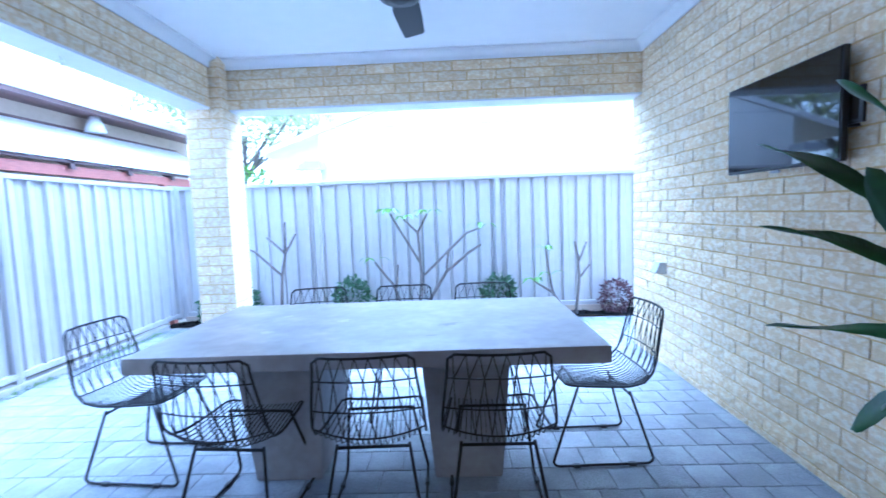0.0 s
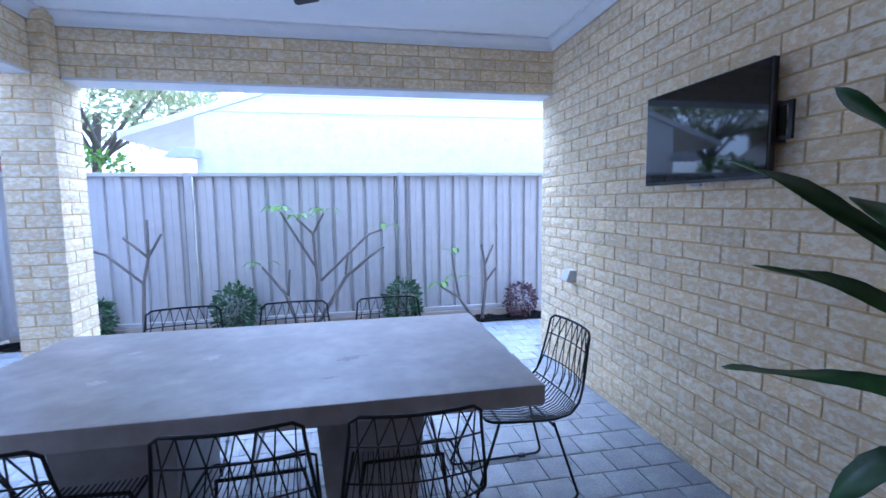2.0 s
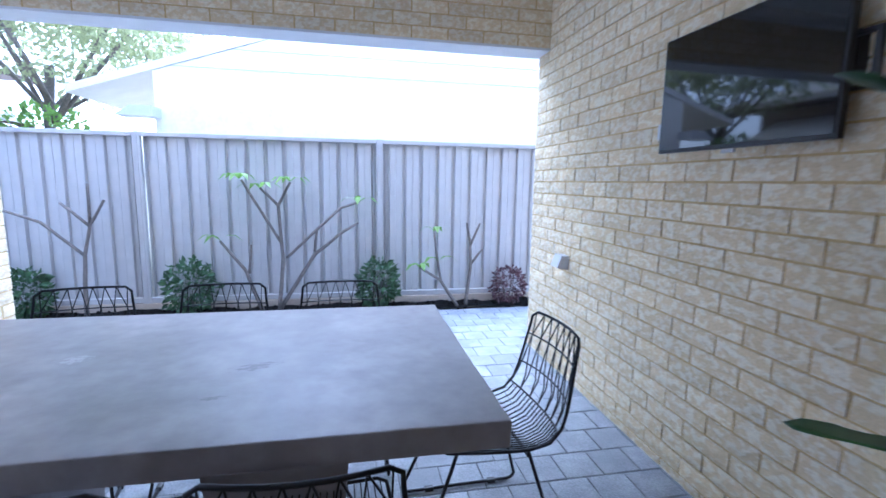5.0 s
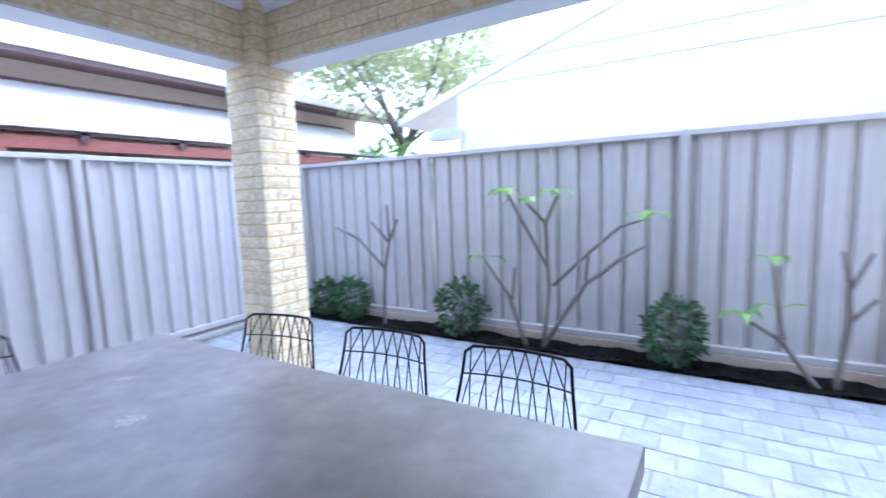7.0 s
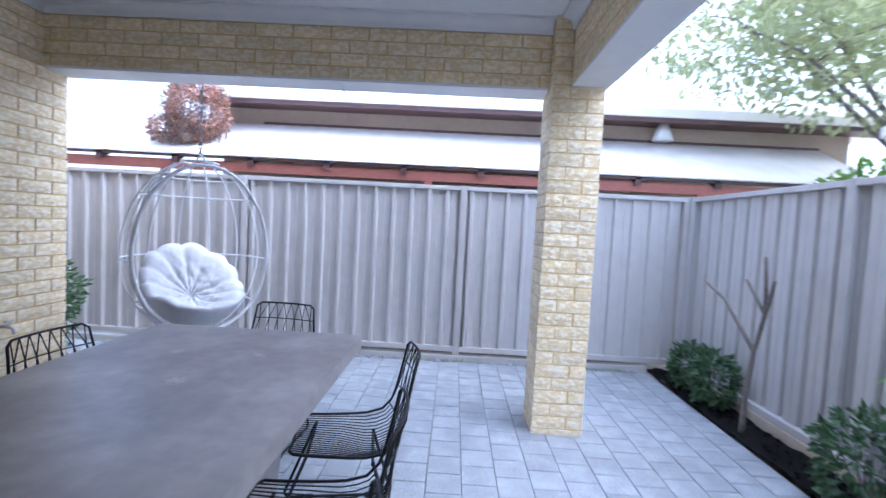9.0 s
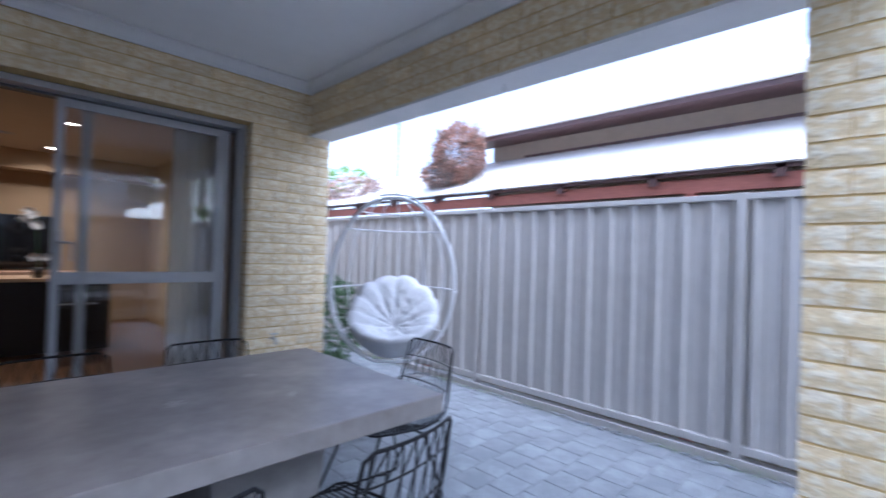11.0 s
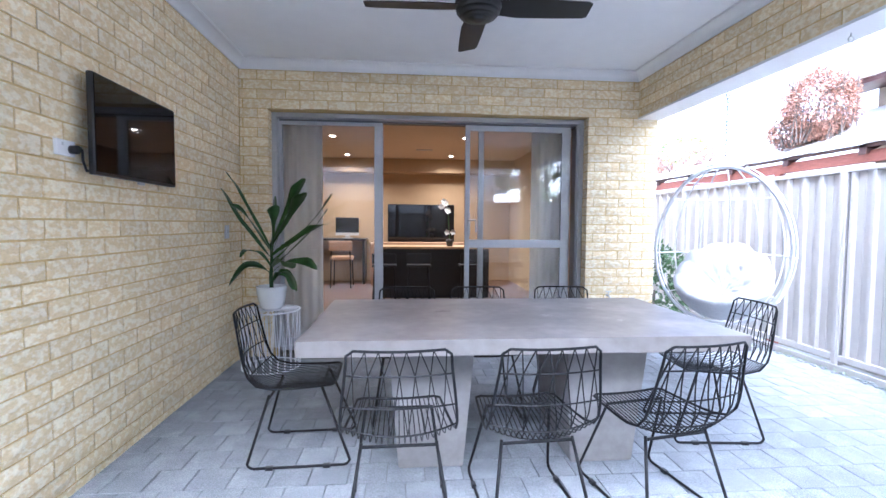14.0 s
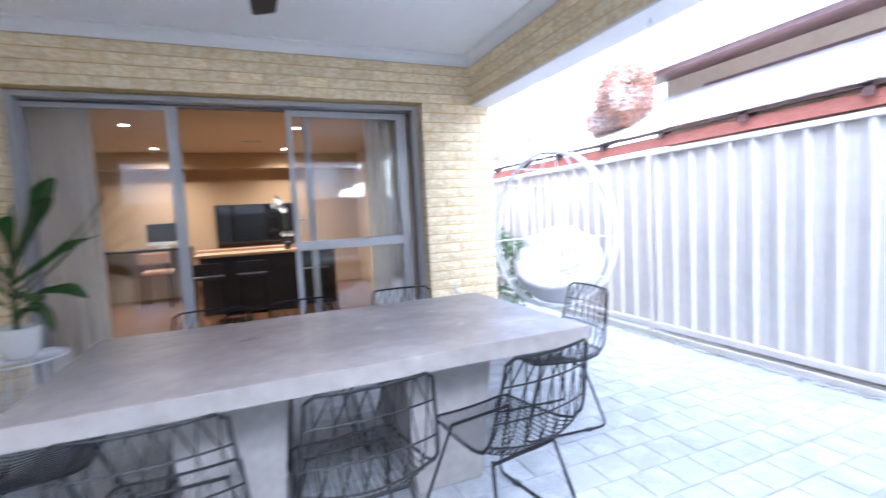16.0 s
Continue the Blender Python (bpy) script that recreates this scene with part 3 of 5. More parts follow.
for i, (x, y, z) in enumerate(((1.69, -1.64, RZ), (1.70, -3.62, RZ), (-0.42, -3.60, RZ), (-0.46, -1.60, RZ))):
    d = thing("downlight", "small round recessed ceiling downlight, switched on", "downlight", (x, y, z), group="ceiling downlights")
    bm = bmesh.new()
    tube(bm, arc(0, 0, 0.052, 0, 350, 24, z=-0.004), 0.007, 6, closed=True)
    part("bezel", bm, M_TRIM, d, smooth=True)
    bm = bmesh.new()
    bmesh.ops.create_circle(bm, cap_ends=True, segments=20, radius=0.047)
    for v in bm.verts:
        v.co.z = -0.003
    part("lens", bm, M_LAMP, d)
    lamp = new("downlight_lamp", bpy.data.lights.new("downlight_lamp", "SPOT"))
    lamp.data.energy, lamp.data.color, lamp.data.spot_size, lamp.data.spot_blend = 25, (1, 0.80, 0.58), radians(150), 1.0
    lamp.data.shadow_soft_size = 0.05
    lamp.parent = d
    lamp.matrix_local = Matrix.Translation((0, 0, -0.02))

for x, y in ((0.16, -2.85), (0.14, -0.44)):
    vent = thing("ceiling_vent", "slim slatted air vent in the living room ceiling", "air vent", (x, y, RZ), group="ceiling vents")
    boxpart("backing", (-0.14, 0.14, -0.045, 0.045, -0.004, 0.002), M_BLACK, vent)
    for lo_y, hi_y in ((-0.06, -0.044), (0.044, 0.06)):
        boxpart("frame", (-0.155, 0.155, lo_y, hi_y, -0.012, 0.002), M_GREYBOX, vent, bevel=0.002)
    for k in range(3):
        boxpart("slat", (-0.14, 0.14, -0.027 + 0.022 * k, -0.017 + 0.022 * k, -0.010, -0.006), M_GREYBOX, vent)

rtv = thing("television", "large black television on the living room wall", "television", (0.16, RY0, 1.31))
boxpart("casing", (-0.75, 0.75, 0.02, 0.06, -0.42, 0.42), M_BLACK, rtv, bevel=0.006)
boxpart("screen", (-0.738, 0.738, 0.058, 0.063, -0.40, 0.41), M_SCREEN, rtv)
boxpart("wall_bracket", (-0.2, 0.2, 0.0, 0.021, -0.15, 0.15), M_BLACK, rtv)
isl = thing("breakfast_bar", "timber topped breakfast bar, dark block for the shade below", "bar", (0.25, -2.1, 0))
boxpart("top", (-1.25, 0.80, -0.3, 0.4, 0.87, 0.91), M_WOOD, isl, bevel=0.004)
# near-black block stands in for the shaded open space under the top
boxpart("carcass", (-1.2, 0.76, -0.28, 0.1, 0.0, 0.869), M_DARKWOOD, isl)
for i, x in enumerate((-0.55, 0.3, 0.85)):
    st = thing("bar_stool", "dark bar stool pushed in at the breakfast bar", "stool", (x, -1.45, 0), group="stools at the bar")
    boxpart("seat", (-0.19, 0.19, -0.17, 0.17, 0.60, 0.64), M_DARKWOOD, st, bevel=0.01)
    boxpart("backrest", (-0.19, 0.19, 0.15, 0.175, 0.66, 0.82), M_DARKWOOD, st, bevel=0.008)
    for a, b in ((-1, -1), (1, -1), (1, 1), (-1, 1)):
        bm = bmesh.new()
        tube(bm, [(a * 0.15, b * 0.14, 0.60), (a * 0.18, b * 0.17, 0.0)], 0.011, 6)
        part("leg", bm, M_WIRE, st)
sofa = thing("sofa", "low brown sofa below the wall television", "sofa", (0.2, -3.5, 0))
boxpart("base", (-1.0, 1.0, -0.35, 0.35, 0.05, 0.42), M_TAN, sofa, bevel=0.05)
boxpart("backrest", (-1.0, 1.0, 0.28, 0.48, 0.3, 0.93), M_TAN, sofa, bevel=0.06)
desk = thing("desk", "dark desk against the living room wall", "desk", (2.0, -4.15, 0))
boxpart("desktop", (-0.65, 0.9, -0.33, 0.3, 0.93, 0.97), M_DARKWOOD, desk, bevel=0.004)
for x in (-0.6, 0.85):
    boxpart("side_panel", (x - 0.025, x + 0.025, -0.3, 0.28, 0, 0.929), M_DARKWOOD, desk)
mon = thing("computer_monitor", "slim desktop computer with a silver foot", "computer", (1.78, -4.2, 0.97))
boxpart("display", (-0.25, 0.25, -0.02, 0.015, 0.12, 0.45), M_SCREEN, mon, bevel=0.004)
boxpart("chin", (-0.25, 0.25, -0.019, 0.016, 0.06, 0.119), M_GREYBOX, mon)
boxpart("foot", (-0.1, 0.1, -0.09, 0.09, 0, 0.012), M_GREYBOX, mon, bevel=0.003)
boxpart("stem", (-0.05, 0.05, -0.045, -0.021, 0.012, 0.2), M_GREYBOX, mon)
oc = thing("office_chair", "tan padded chair at the dark desk", "chair", (1.8, -3.5, 0))
boxpart("seat", (-0.22, 0.22, -0.22, 0.22, 0.55, 0.63), M_TAN, oc, bevel=0.03)
boxpart("backrest", (-0.23, 0.23, 0.2, 0.27, 0.74, 0.94), M_TAN, oc, bevel=0.03)
for a, b in ((-1, -1), (1, -1), (1, 1), (-1, 1)):
    bm = bmesh.new()
    tube(bm, [(a * 0.18, b * 0.2, 0.55 if b < 0 else 0.9), (a * 0.2, b * 0.22, 0.0)], 0.014, 6)
    part("leg", bm, M_WIRE, oc)
orc = thing("orchid", "white orchid in a small pot on the bar", "plant", (-0.24, -1.85, 0.91))
bm = bmesh.new()
tube(bm, [(0, 0, 0), (0, 0, 0.05), (0, 0, 0.12)], 0.05, 14, taper=0.065)
part("pot", bm, M_DARKWOOD, orc, smooth=True)
bm = bmesh.new()
tube(bm, [(0, 0, 0.1), (0.02, 0, 0.4), (0.03, 0, 0.62), (0.08, 0, 0.75), (0.16, 0, 0.76)], 0.006, 5)
part("stem", bm, M_LEAF, orc)
for i in range(9):
    bm = bmesh.new()
    c = Vector((0.03 + 0.02 * i, 0.03 * math.sin(i * 2.1), 0.60 + 0.17 * math.sin(i * 0.45) - 0.05 * (i % 2))) if i < 7 else \
        Vector((0.1 * (i - 7.5), 0.03, 0.24))
    for k in range(5):
        a = k * 2 * math.pi / 5
        d = Vector((math.cos(a), 0.25, math.sin(a)))
        e = Vector((-math.sin(a), 0, math.cos(a)))
        vs = [bm.verts.new(c + q) for q in (Vector((0, 0, 0)), d * 0.03 + e * 0.022, d * 0.055, d * 0.03 - e * 0.022)]
        bm.faces.new(vs)
    part("flower", bm, M_POT, orc)

# ---- television on the brick wall ----
tv = thing("television", "black flat television on a wall arm", "television", (2.03, 3.13, 1.765), 0.8)
boxpart("casing", (0.004, 0.034, -0.405, 0.405, -0.25, 0.25), M_BLACK, tv, bevel=0.005)
boxpart("screen", (0.0, 0.006, -0.396, 0.396, -0.234, 0.242), M_SCREEN, tv)
boxpart("rear_housing", (0.033, 0.05, -0.28, 0.28, -0.2, 0.14), M_BLACK, tv, bevel=0.004)
boxpart("sensor_bar", (0.0, 0.012, -0.03, 0.03, -0.268, -0.254), M_GREYBOX, tv, bevel=0.002)
bm = bmesh.new()
for z in (-0.085, 0.055):
    box(bm, 0.036, 0.05, -0.47, -0.2, z - 0.008, z + 0.008)
box(bm, 0.036, 0.05, -0.47, -0.45, -0.085, 0.055)
box(bm, 0.049, 0.116, -0.40, -0.36, -0.1, 0.07)
part("wall_arm", bm, M_BLACK, tv, "black steel wall arm frame")
bm = bmesh.new()
tube(bm, [(0.035, 0.30, -0.20), (0.045, 0.40, -0.235), (0.035, 0.44, -0.19), (0.05, 0.42, -0.14), (0.075, 0.395, -0.12)], 0.006, 6)
part("power_cable", bm, M_BLACK, tv, smooth=True)
so = thing("power_socket", "white double power socket with a black plug", "socket", (XR, 3.605, 1.630))
boxpart("plate", (-0.014, 0.006, -0.06, 0.06, -0.037, 0.037), M_POT, so, bevel=0.004)
bm = bmesh.new()
tube(bm, [(-0.014, -0.03, -0.004), (-0.045, -0.03, -0.004)], 0.021, 12)
part("plug", bm, M_BLACK, so, smooth=True)
boxpart("rocker", (-0.017, -0.013, 0.02, 0.03, 0.008, 0.024), M_GREYBOX, so)
sw = thing("light_switch", "white light switch plate on the brick wall", "switch", (XR, 1.656, 1.201))
boxpart("plate", (-0.012, 0.006, -0.037, 0.037, -0.06, 0.06), M_POT, sw, bevel=0.003)
boxpart("rocker", (-0.017, -0.011, -0.01, 0.01, -0.012, 0.022), M_GREYBOX, sw, bevel=0.002)
wp = thing("outdoor_socket", "grey weatherproof socket box low on the brick wall", "socket", (XR, 4.62, 0.81))
boxpart("box", (-0.05, 0.006, -0.055, 0.055, -0.05, 0.05), M_GREYBOX, wp, bevel=0.008)
bm = bmesh.new()
vs = [bm.verts.new(q) for q in ((-0.052, -0.058, 0.052), (-0.052, 0.058, 0.052), (-0.085, 0.058, -0.035), (-0.085, -0.058, -0.035),
                                (-0.046, -0.058, 0.052), (-0.046, 0.058, 0.052), (-0.050, 0.058, -0.05), (-0.050, -0.058, -0.05))]
for q in ((0, 1, 2, 3), (7, 6, 5, 4), (0, 4, 5, 1), (1, 5, 6, 2), (2, 6, 7, 3), (3, 7, 4, 0)):
    bm.faces.new([vs[k] for k in q])
part("flap", bm, M_GREYBOX, wp)
tap = thing("garden_tap", "small brass garden tap on the brick pier", "tap", (-1.61, YD, 0.55))
bm = bmesh.new()
tube(bm, [(0, -0.004, 0), (0, 0.05, 0), (0, 0.075, -0.01), (0, 0.085, -0.045)], 0.011, 8)
part("spout", bm, M_CHROME, tap, smooth=True)
bm = bmesh.new()
tube(bm, [(0, 0.045, 0.005), (0, 0.045, 0.04)], 0.006, 6)
tube(bm, [(-0.03, 0.045, 0.042), (0.03, 0.045, 0.042)], 0.007, 6)
part("handle", bm, M_CHROME, tap)

# ---- ceiling fan ----
fan = thing("ceiling_fan", "black four-bladed ceiling fan at rest", "ceiling fan", (0.09, 3.19, -0.01))
bm = bmesh.new()
tube(bm, [(0, 0, ZC + 0.011), (0, 0, ZC - 0.05)], 0.075, 20, taper=0.045)
tube(bm, [(0, 0, ZC - 0.05), (0, 0, 2.69)], 0.014, 10)
part("downrod", bm, M_FAN, fan, smooth=True)
bm = bmesh.new()
tube(bm, [(0, 0, 2.70), (0, 0, 2.685), (0, 0, 2.62)], 0.09, 28)
dome = ((2.625, 0.135), (2.57, 0.138), (2.535, 0.128), (2.51, 0.105), (2.495, 0.07), (2.488, 0.02))
for (za, ra), (zb, rb) in zip(dome, dome[1:]):
    tube(bm, [(0, 0, za), (0, 0, zb)], ra, 28, taper=rb)
part("motor", bm, M_FAN, fan, smooth=True)
for k in range(4):
    a = radians(-92 + 90 * k)
    bm = bmesh.new()
    ring = []
    for r, w in ((0.11, 0.06), (0.24, 0.08), (0.45, 0.076), (0.64, 0.068), (0.665, 0.055)):
        rows = []
        for t in (-1, 1):
            for h in (0, 0.006):
                p = Vector((r, t * w, h - t * w * 0.22))
                rows.append(p)
        ring.append([bm.verts.new(Matrix.Rotation(a, 3, "Z") @ p + Vector((0, 0, 2.565))) for p in rows])
    for A, B in zip(ring, ring[1:]):
        for i, j in ((0, 1), (1, 3), (3, 2), (2, 0)):
            bm.faces.new((A[i], A[j], B[j], B[i]))
    bm.faces.new([ring[0][i] for i in (0, 1, 3, 2)])
    bm.faces.new([ring[-1][i] for i in (0, 2, 3, 1)])
    part("blade", bm, M_FAN, fan)

# ---- pot plant on a white wire stool ----
SX, SY = 1.745, 1.64
stool = thing("wire_stool", "round white wire side table in the corner", "side table", (SX, SY, FL))
for nm, z, r, w in (("top_ring", 0.53, 0.255, 0.007), ("foot_ring", 0.007, 0.255, 0.007), ("inner_ring", 0.531, 0.09, 0.004)):
    bm = bmesh.new()
    tube(bm, arc(0, 0, r, 0, 354, 40, z=z), w, 6, closed=True)
    part(nm, bm, M_WHITE_STEEL, stool, smooth=True)
bm = bmesh.new()
for k in range(26):
    a, b = 2 * math.pi * k / 26, 2 * math.pi * (k + 0.5) / 26
    tube(bm, [(0.255 * math.cos(a), 0.255 * math.sin(a), 0.53), (0.255 * math.cos(b), 0.255 * math.sin(b), 0.007)], 0.004, 5)
    c2 = 2 * math.pi * (k - 0.5) / 26
    tube(bm, [(0.255 * math.cos(a), 0.255 * math.sin(a), 0.53), (0.255 * math.cos(c2), 0.255 * math.sin(c2), 0.007)], 0.004, 5)
tagged(part("side_wire_cage", bm, M_WHITE_STEEL, stool), kind="stuff")
bm = bmesh.new()
for k in range(26):
    a = 2 * math.pi * k / 26
    tube(bm, [(0.06 * math.cos(a), 0.06 * math.sin(a), 0.532), (0.255 * math.cos(a), 0.255 * math.sin(a), 0.532)], 0.004, 5)
tagged(part("wire_top", bm, M_WHITE_STEEL, stool), kind="stuff")
PXc, PYc, PZc = 1.73, 1.66, 0.497
plant = thing("pot_plant", "green broad-leaved plant in a white ceramic pot", "plant", (PXc, PYc, PZc))
bm = bmesh.new()
prof = [(0.0, 0.0), (0.075, 0.0), (0.098, 0.03), (0.120, 0.10), (0.130, 0.17), (0.134, 0.215), (0.126, 0.215), (0.118, 0.16), (0.11, 0.15)]
rings = [[bm.verts.new((max(r, 0.001) * math.cos(2 * math.pi * k / 28), max(r, 0.001) * math.sin(2 * math.pi * k / 28), z)) for k in range(28)] for r, z in prof]
for A, B in zip(rings, rings[1:]):
    for k in range(28):
        bm.faces.new((A[k], A[(k + 1) % 28], B[(k + 1) % 28], B[k]))
part("pot", bm, M_POT, plant, smooth=True)
bm = bmesh.new()
bmesh.ops.create_circle(bm, cap_ends=True, segments=20, radius=0.117)
for v in bm.verts:
    v.co.z = 0.175
part("potting_soil", bm, M_SOIL, plant)
bm = bmesh.new()
tube(bm, [(0, 0, 0.17), (0.005, 0.004, 0.3), (-0.004, 0.0, 0.46), (0.002, 0.002, 0.61)], 0.02, 8, taper=0.010)
part("stem", bm, M_LEAF, plant)


def blade_leaf(root, tip, rise, width, roll=0.0, sag=0.0):
    """A strap leaf with a folded midrib that arches from root to tip."""
    bm = bmesh.new()
    root, tip = Vector(root), Vector(tip)
    n, L, R, C = 30, [], [], []
    side = (tip - root).cross(Vector((0, 0, 1)))
    side = side.normalized() if side.length > 0.02 else Vector((1, 0, 0))
    for i in range(n + 1):
        t = i / n
        p = root.lerp(tip, t) + Vector((0, 0, rise * 4 * t * (1 - t) - sag * t ** 4))
        w = width * (0.30 + 0.25 * min(1, t / 0.3) + 0.45 * max(0.0, min(1, (t - 0.55) / 0.25))) * max(0.0, 1 - max(0.0, (t - 0.84) / 0.16) ** 2.4) ** 0.7
        w *= 1 + 0.05 * math.sin(i * 2.3 + rise * 40)
        p += Vector((0, 0, 0.012 * math.sin(9.5 * t + rise * 60) * t)) + side * (0.012 * math.sin(7 * t + rise * 90) * t)
        tw = roll + 0.8 * math.sin(4.2 * t + rise * 19) + 0.12 * math.sin(10 * t + rise * 50)
        u = side * math.cos(tw) + Vector((0, 0, 1)) * math.sin(tw)
        lift = Vector((0, 0, 0.16 * w))
        C.append(bm.verts.new(p))
        L.append(bm.verts.new(p + u * w + lift))
        R.append(bm.verts.new(p - u * w + lift))
    for i in range(n):
        bm.faces.new((C[i], C[i + 1], L[i + 1], L[i]))
        bm.faces.new((R[i], R[i + 1], C[i + 1], C[i]))
    ob = part("leaf", bm, M_LEAF, plant, smooth=True)
    sm = ob.modifiers.new("thickness", "SOLIDIFY")
    sm.thickness = 0.0015


def plant_at(x, y, z):
    return (x - PXc, y - PYc, z - PZc)


for tip, z0, rise, w in (((1.163, 1.91, 1.30), 0.52, 0.03, 0.038), ((1.406, 2.24, 0.92), 0.42, 0.06, 0.040),
                         ((1.45, 1.94, 0.71), 0.27, 0.13, 0.040), ((1.31, 2.15, 1.545), 0.60, 0.02, 0.042),
                         ((1.372, 1.93, 1.68), 0.62, 0.03, 0.044), ((1.843, 2.25, 1.444), 0.56, 0.02, 0.036),
                         ((2.07, 1.79, 1.74), 0.58, 0.02, 0.044), ((2.09, 1.86, 1.57), 0.50, -0.02, 0.042),
                         ((1.45, 1.60, 1.69), 0.52, 0.03, 0.050), ((1.19, 1.58, 1.56), 0.46, -0.04, 0.034),
                         ((1.22, 1.66, 1.41), 0.42, -0.04, 0.036),
                         ((1.31, 1.70, 0.86), 0.36, 0.10, 0.036), ((2.08, 1.74, 0.73), 0.34, 0.14, 0.040),
                         ((1.97, 1.78, 0.98), 0.42, 0.10, 0.040), ((1.69, 1.63, 1.51), 0.50, 0.0, 0.048),
                         ((1.62, 1.92, 1.45), 0.50, 0.03, 0.042), ((1.52, 1.72, 0.69), 0.28, 0.12, 0.045)):
    blade_leaf((0, 0, z0 - 0.03), plant_at(*tip), rise, w * 1.2, 0.75 if tip[1] > 1.75 else -0.6)

# ---- hanging egg chair ----
EX, EY, EZ0, EZ1 = -2.11, 2.33, 0.46, 1.80
egg = thing("hanging_egg_chair", "white wire egg chair hung on a chain from the beam", "hanging chair", (EX, EY, 0), 47)
EH = (EZ1 - EZ0) / 2
EZM = (EZ1 + EZ0) / 2


def egg_r(z):
    q = (z - EZM) / EH
    return 0.50 * math.sqrt(max(0.0, 1 - q * q)) * (1 - 0.07 * q)


def egg_pt(a, z):
    return (egg_r(z) * math.cos(a), egg_r(z) * math.sin(a), z)


CUT = 0.17                            # the mouth lies in the plane x = CUT, facing local +x
bm = bmesh.new()
mouth = []
zs = [EZ0 + (EZ1 - EZ0) * (0.5 - 0.5 * math.cos(math.pi * i / 40)) for i in range(41)]
ok = [z for z in zs if egg_r(z) > CUT]
mouth = [(CUT, math.sqrt(egg_r(z) ** 2 - CUT ** 2), z) for z in ok] + [(CUT, -math.sqrt(egg_r(z) ** 2 - CUT ** 2), z) for z in reversed(ok)]
tube(bm, mouth, 0.0135, 8, closed=True)
part("mouth_frame", bm, M_WHITE_STEEL, egg, smooth=True)
for k in range(9):
    a = radians(70 + 220 * k / 8)
    bm = bmesh.new()
    zz = [EZ0 + (EZ1 - EZ0) * (0.02 + 0.95 * i / 22) for i in range(23)]
    tube(bm, [egg_pt(a, z) for z in zz if egg_pt(a, z)[0] < CUT + 0.003], 0.0065, 6)
    part("rib", bm, M_WHITE_STEEL, egg, smooth=True)
for z in (1.66, 1.52, 1.04, 0.70):
    r = egg_r(z)
    a0 = math.acos(min(1, CUT / r))
    bm = bmesh.new()
    tube(bm, [(r * math.cos(a), r * math.sin(a), z) for a in [a0 + (2 * math.pi - 2 * a0) * i / 36 for i in range(37)]], 0.0065, 6)
    part("hoop", bm, M_WHITE_STEEL, egg, smooth=True)
bm = bmesh.new()
tube(bm, arc(0, 0, 0.13, 0, 350, 28, z=EZ1 - 0.02), 0.008, 6, closed=True)
part("crown_ring", bm, M_WHITE_STEEL, egg, smooth=True)
bm = bmesh.new()
for sx in (-1, 1):
    tube(bm, [(sx * 0.13, 0, EZ1 - 0.02), (sx * 0.06, 0, EZ1 + 0.02), (0, 0, EZ1 + 0.035)], 0.007, 6)
part("crown_yoke", bm, M_WHITE_STEEL, egg, smooth=True)
nl = 17
for k in range(nl):
    bm = bmesh.new()
    zc = EZ1 + 0.03 + (ZS - 0.045 - EZ1 - 0.03) * (k + 0.5) / nl
    hgt = (ZS - 0.045 - EZ1 - 0.03) / nl * 0.68
    pts = []
    for i in range(10):
        t = 2 * math.pi * i / 10
        u, v = 0.0105 * math.cos(t), hgt * math.sin(t)
        pts.append((u, 0, zc + v) if k % 2 else (0, u, zc + v))
    tube(bm, pts, 0.0038, 5, closed=True)
    part("chain_link", bm, M_CHAIN, egg)


def eye_hook(name, x, y):
    h = thing(name, "steel eye hook screwed into the beam's soffit", "hook", (x, y, ZS - 0.012), group="hooks in the beam")
    bm = bmesh.new()
    tube(bm, [(0, 0, 0.004), (0, 0, -0.02)], 0.005, 6)
    part("shank", bm, M_CHROME, h)
    bm = bmesh.new()
    tube(bm, [(0.017 * math.cos(t), 0, -0.035 + 0.017 * math.sin(t)) for t in [2 * math.pi * i / 12 for i in range(12)]], 0.004, 5, closed=True)
    part("ring", bm, M_CHROME, h)


eye_hook("eye_hook", EX, EY)
eye_hook("eye_hook", -2.02, 3.45)
# tufted round cushion that lines the back of the shell like a bowl
bm = bmesh.new()
NU, NV = 96, 26
axis, tilt = Vector((-math.sin(radians(36)), 0, -math.cos(radians(36)))), radians(66)
e1, e2 = Vector((0, 1, 0)), Vector((-math.cos(radians(36)), 0, math.sin(radians(36))))
sheets = ([], [])
for j in range(NV + 1):
    rr = j / NV
    for s, rows in zip((1, 0), sheets):
        row = []
        for i in range(NU):
            a = 2 * math.pi * i / NU
            lobe = abs(math.sin(6 * a + 0.5 * math.sin(2 * a))) ** 0.6
            wob = noise.noise(Vector((2.2 * math.cos(a), 2.2 * math.sin(a), 5.0)))
            th = tilt * rr * (1 + (0.045 * lobe + 0.07 * wob + 0.30 * max(0.0, -math.sin(a)) ** 1.5) * rr)
            d = axis * math.cos(th) + (e1 * math.cos(a) + e2 * math.sin(a)) * math.sin(th)
            p = Vector((d.x * 0.42, d.y * 0.395, 1.01 + d.z * 0.5))
            body = math.sqrt(max(0.0, 1 - rr ** 6))
            rim = math.exp(-((rr - 0.82) / 0.2) ** 2)
            fold = 0.016 * noise.noise(p * 11) + 0.008 * noise.noise(p * 27)
            thick = (0.165 - 0.06 * rr * rr + 0.024 * lobe * min(1, rr * 2.2) + fold - 0.035 * math.exp(-(rr / 0.09) ** 2)) * body
            row.append(bm.verts.new(p - Vector((d.x, d.y, d.z)) * (thick if s else -0.006 * body)))
        rows.append(row)
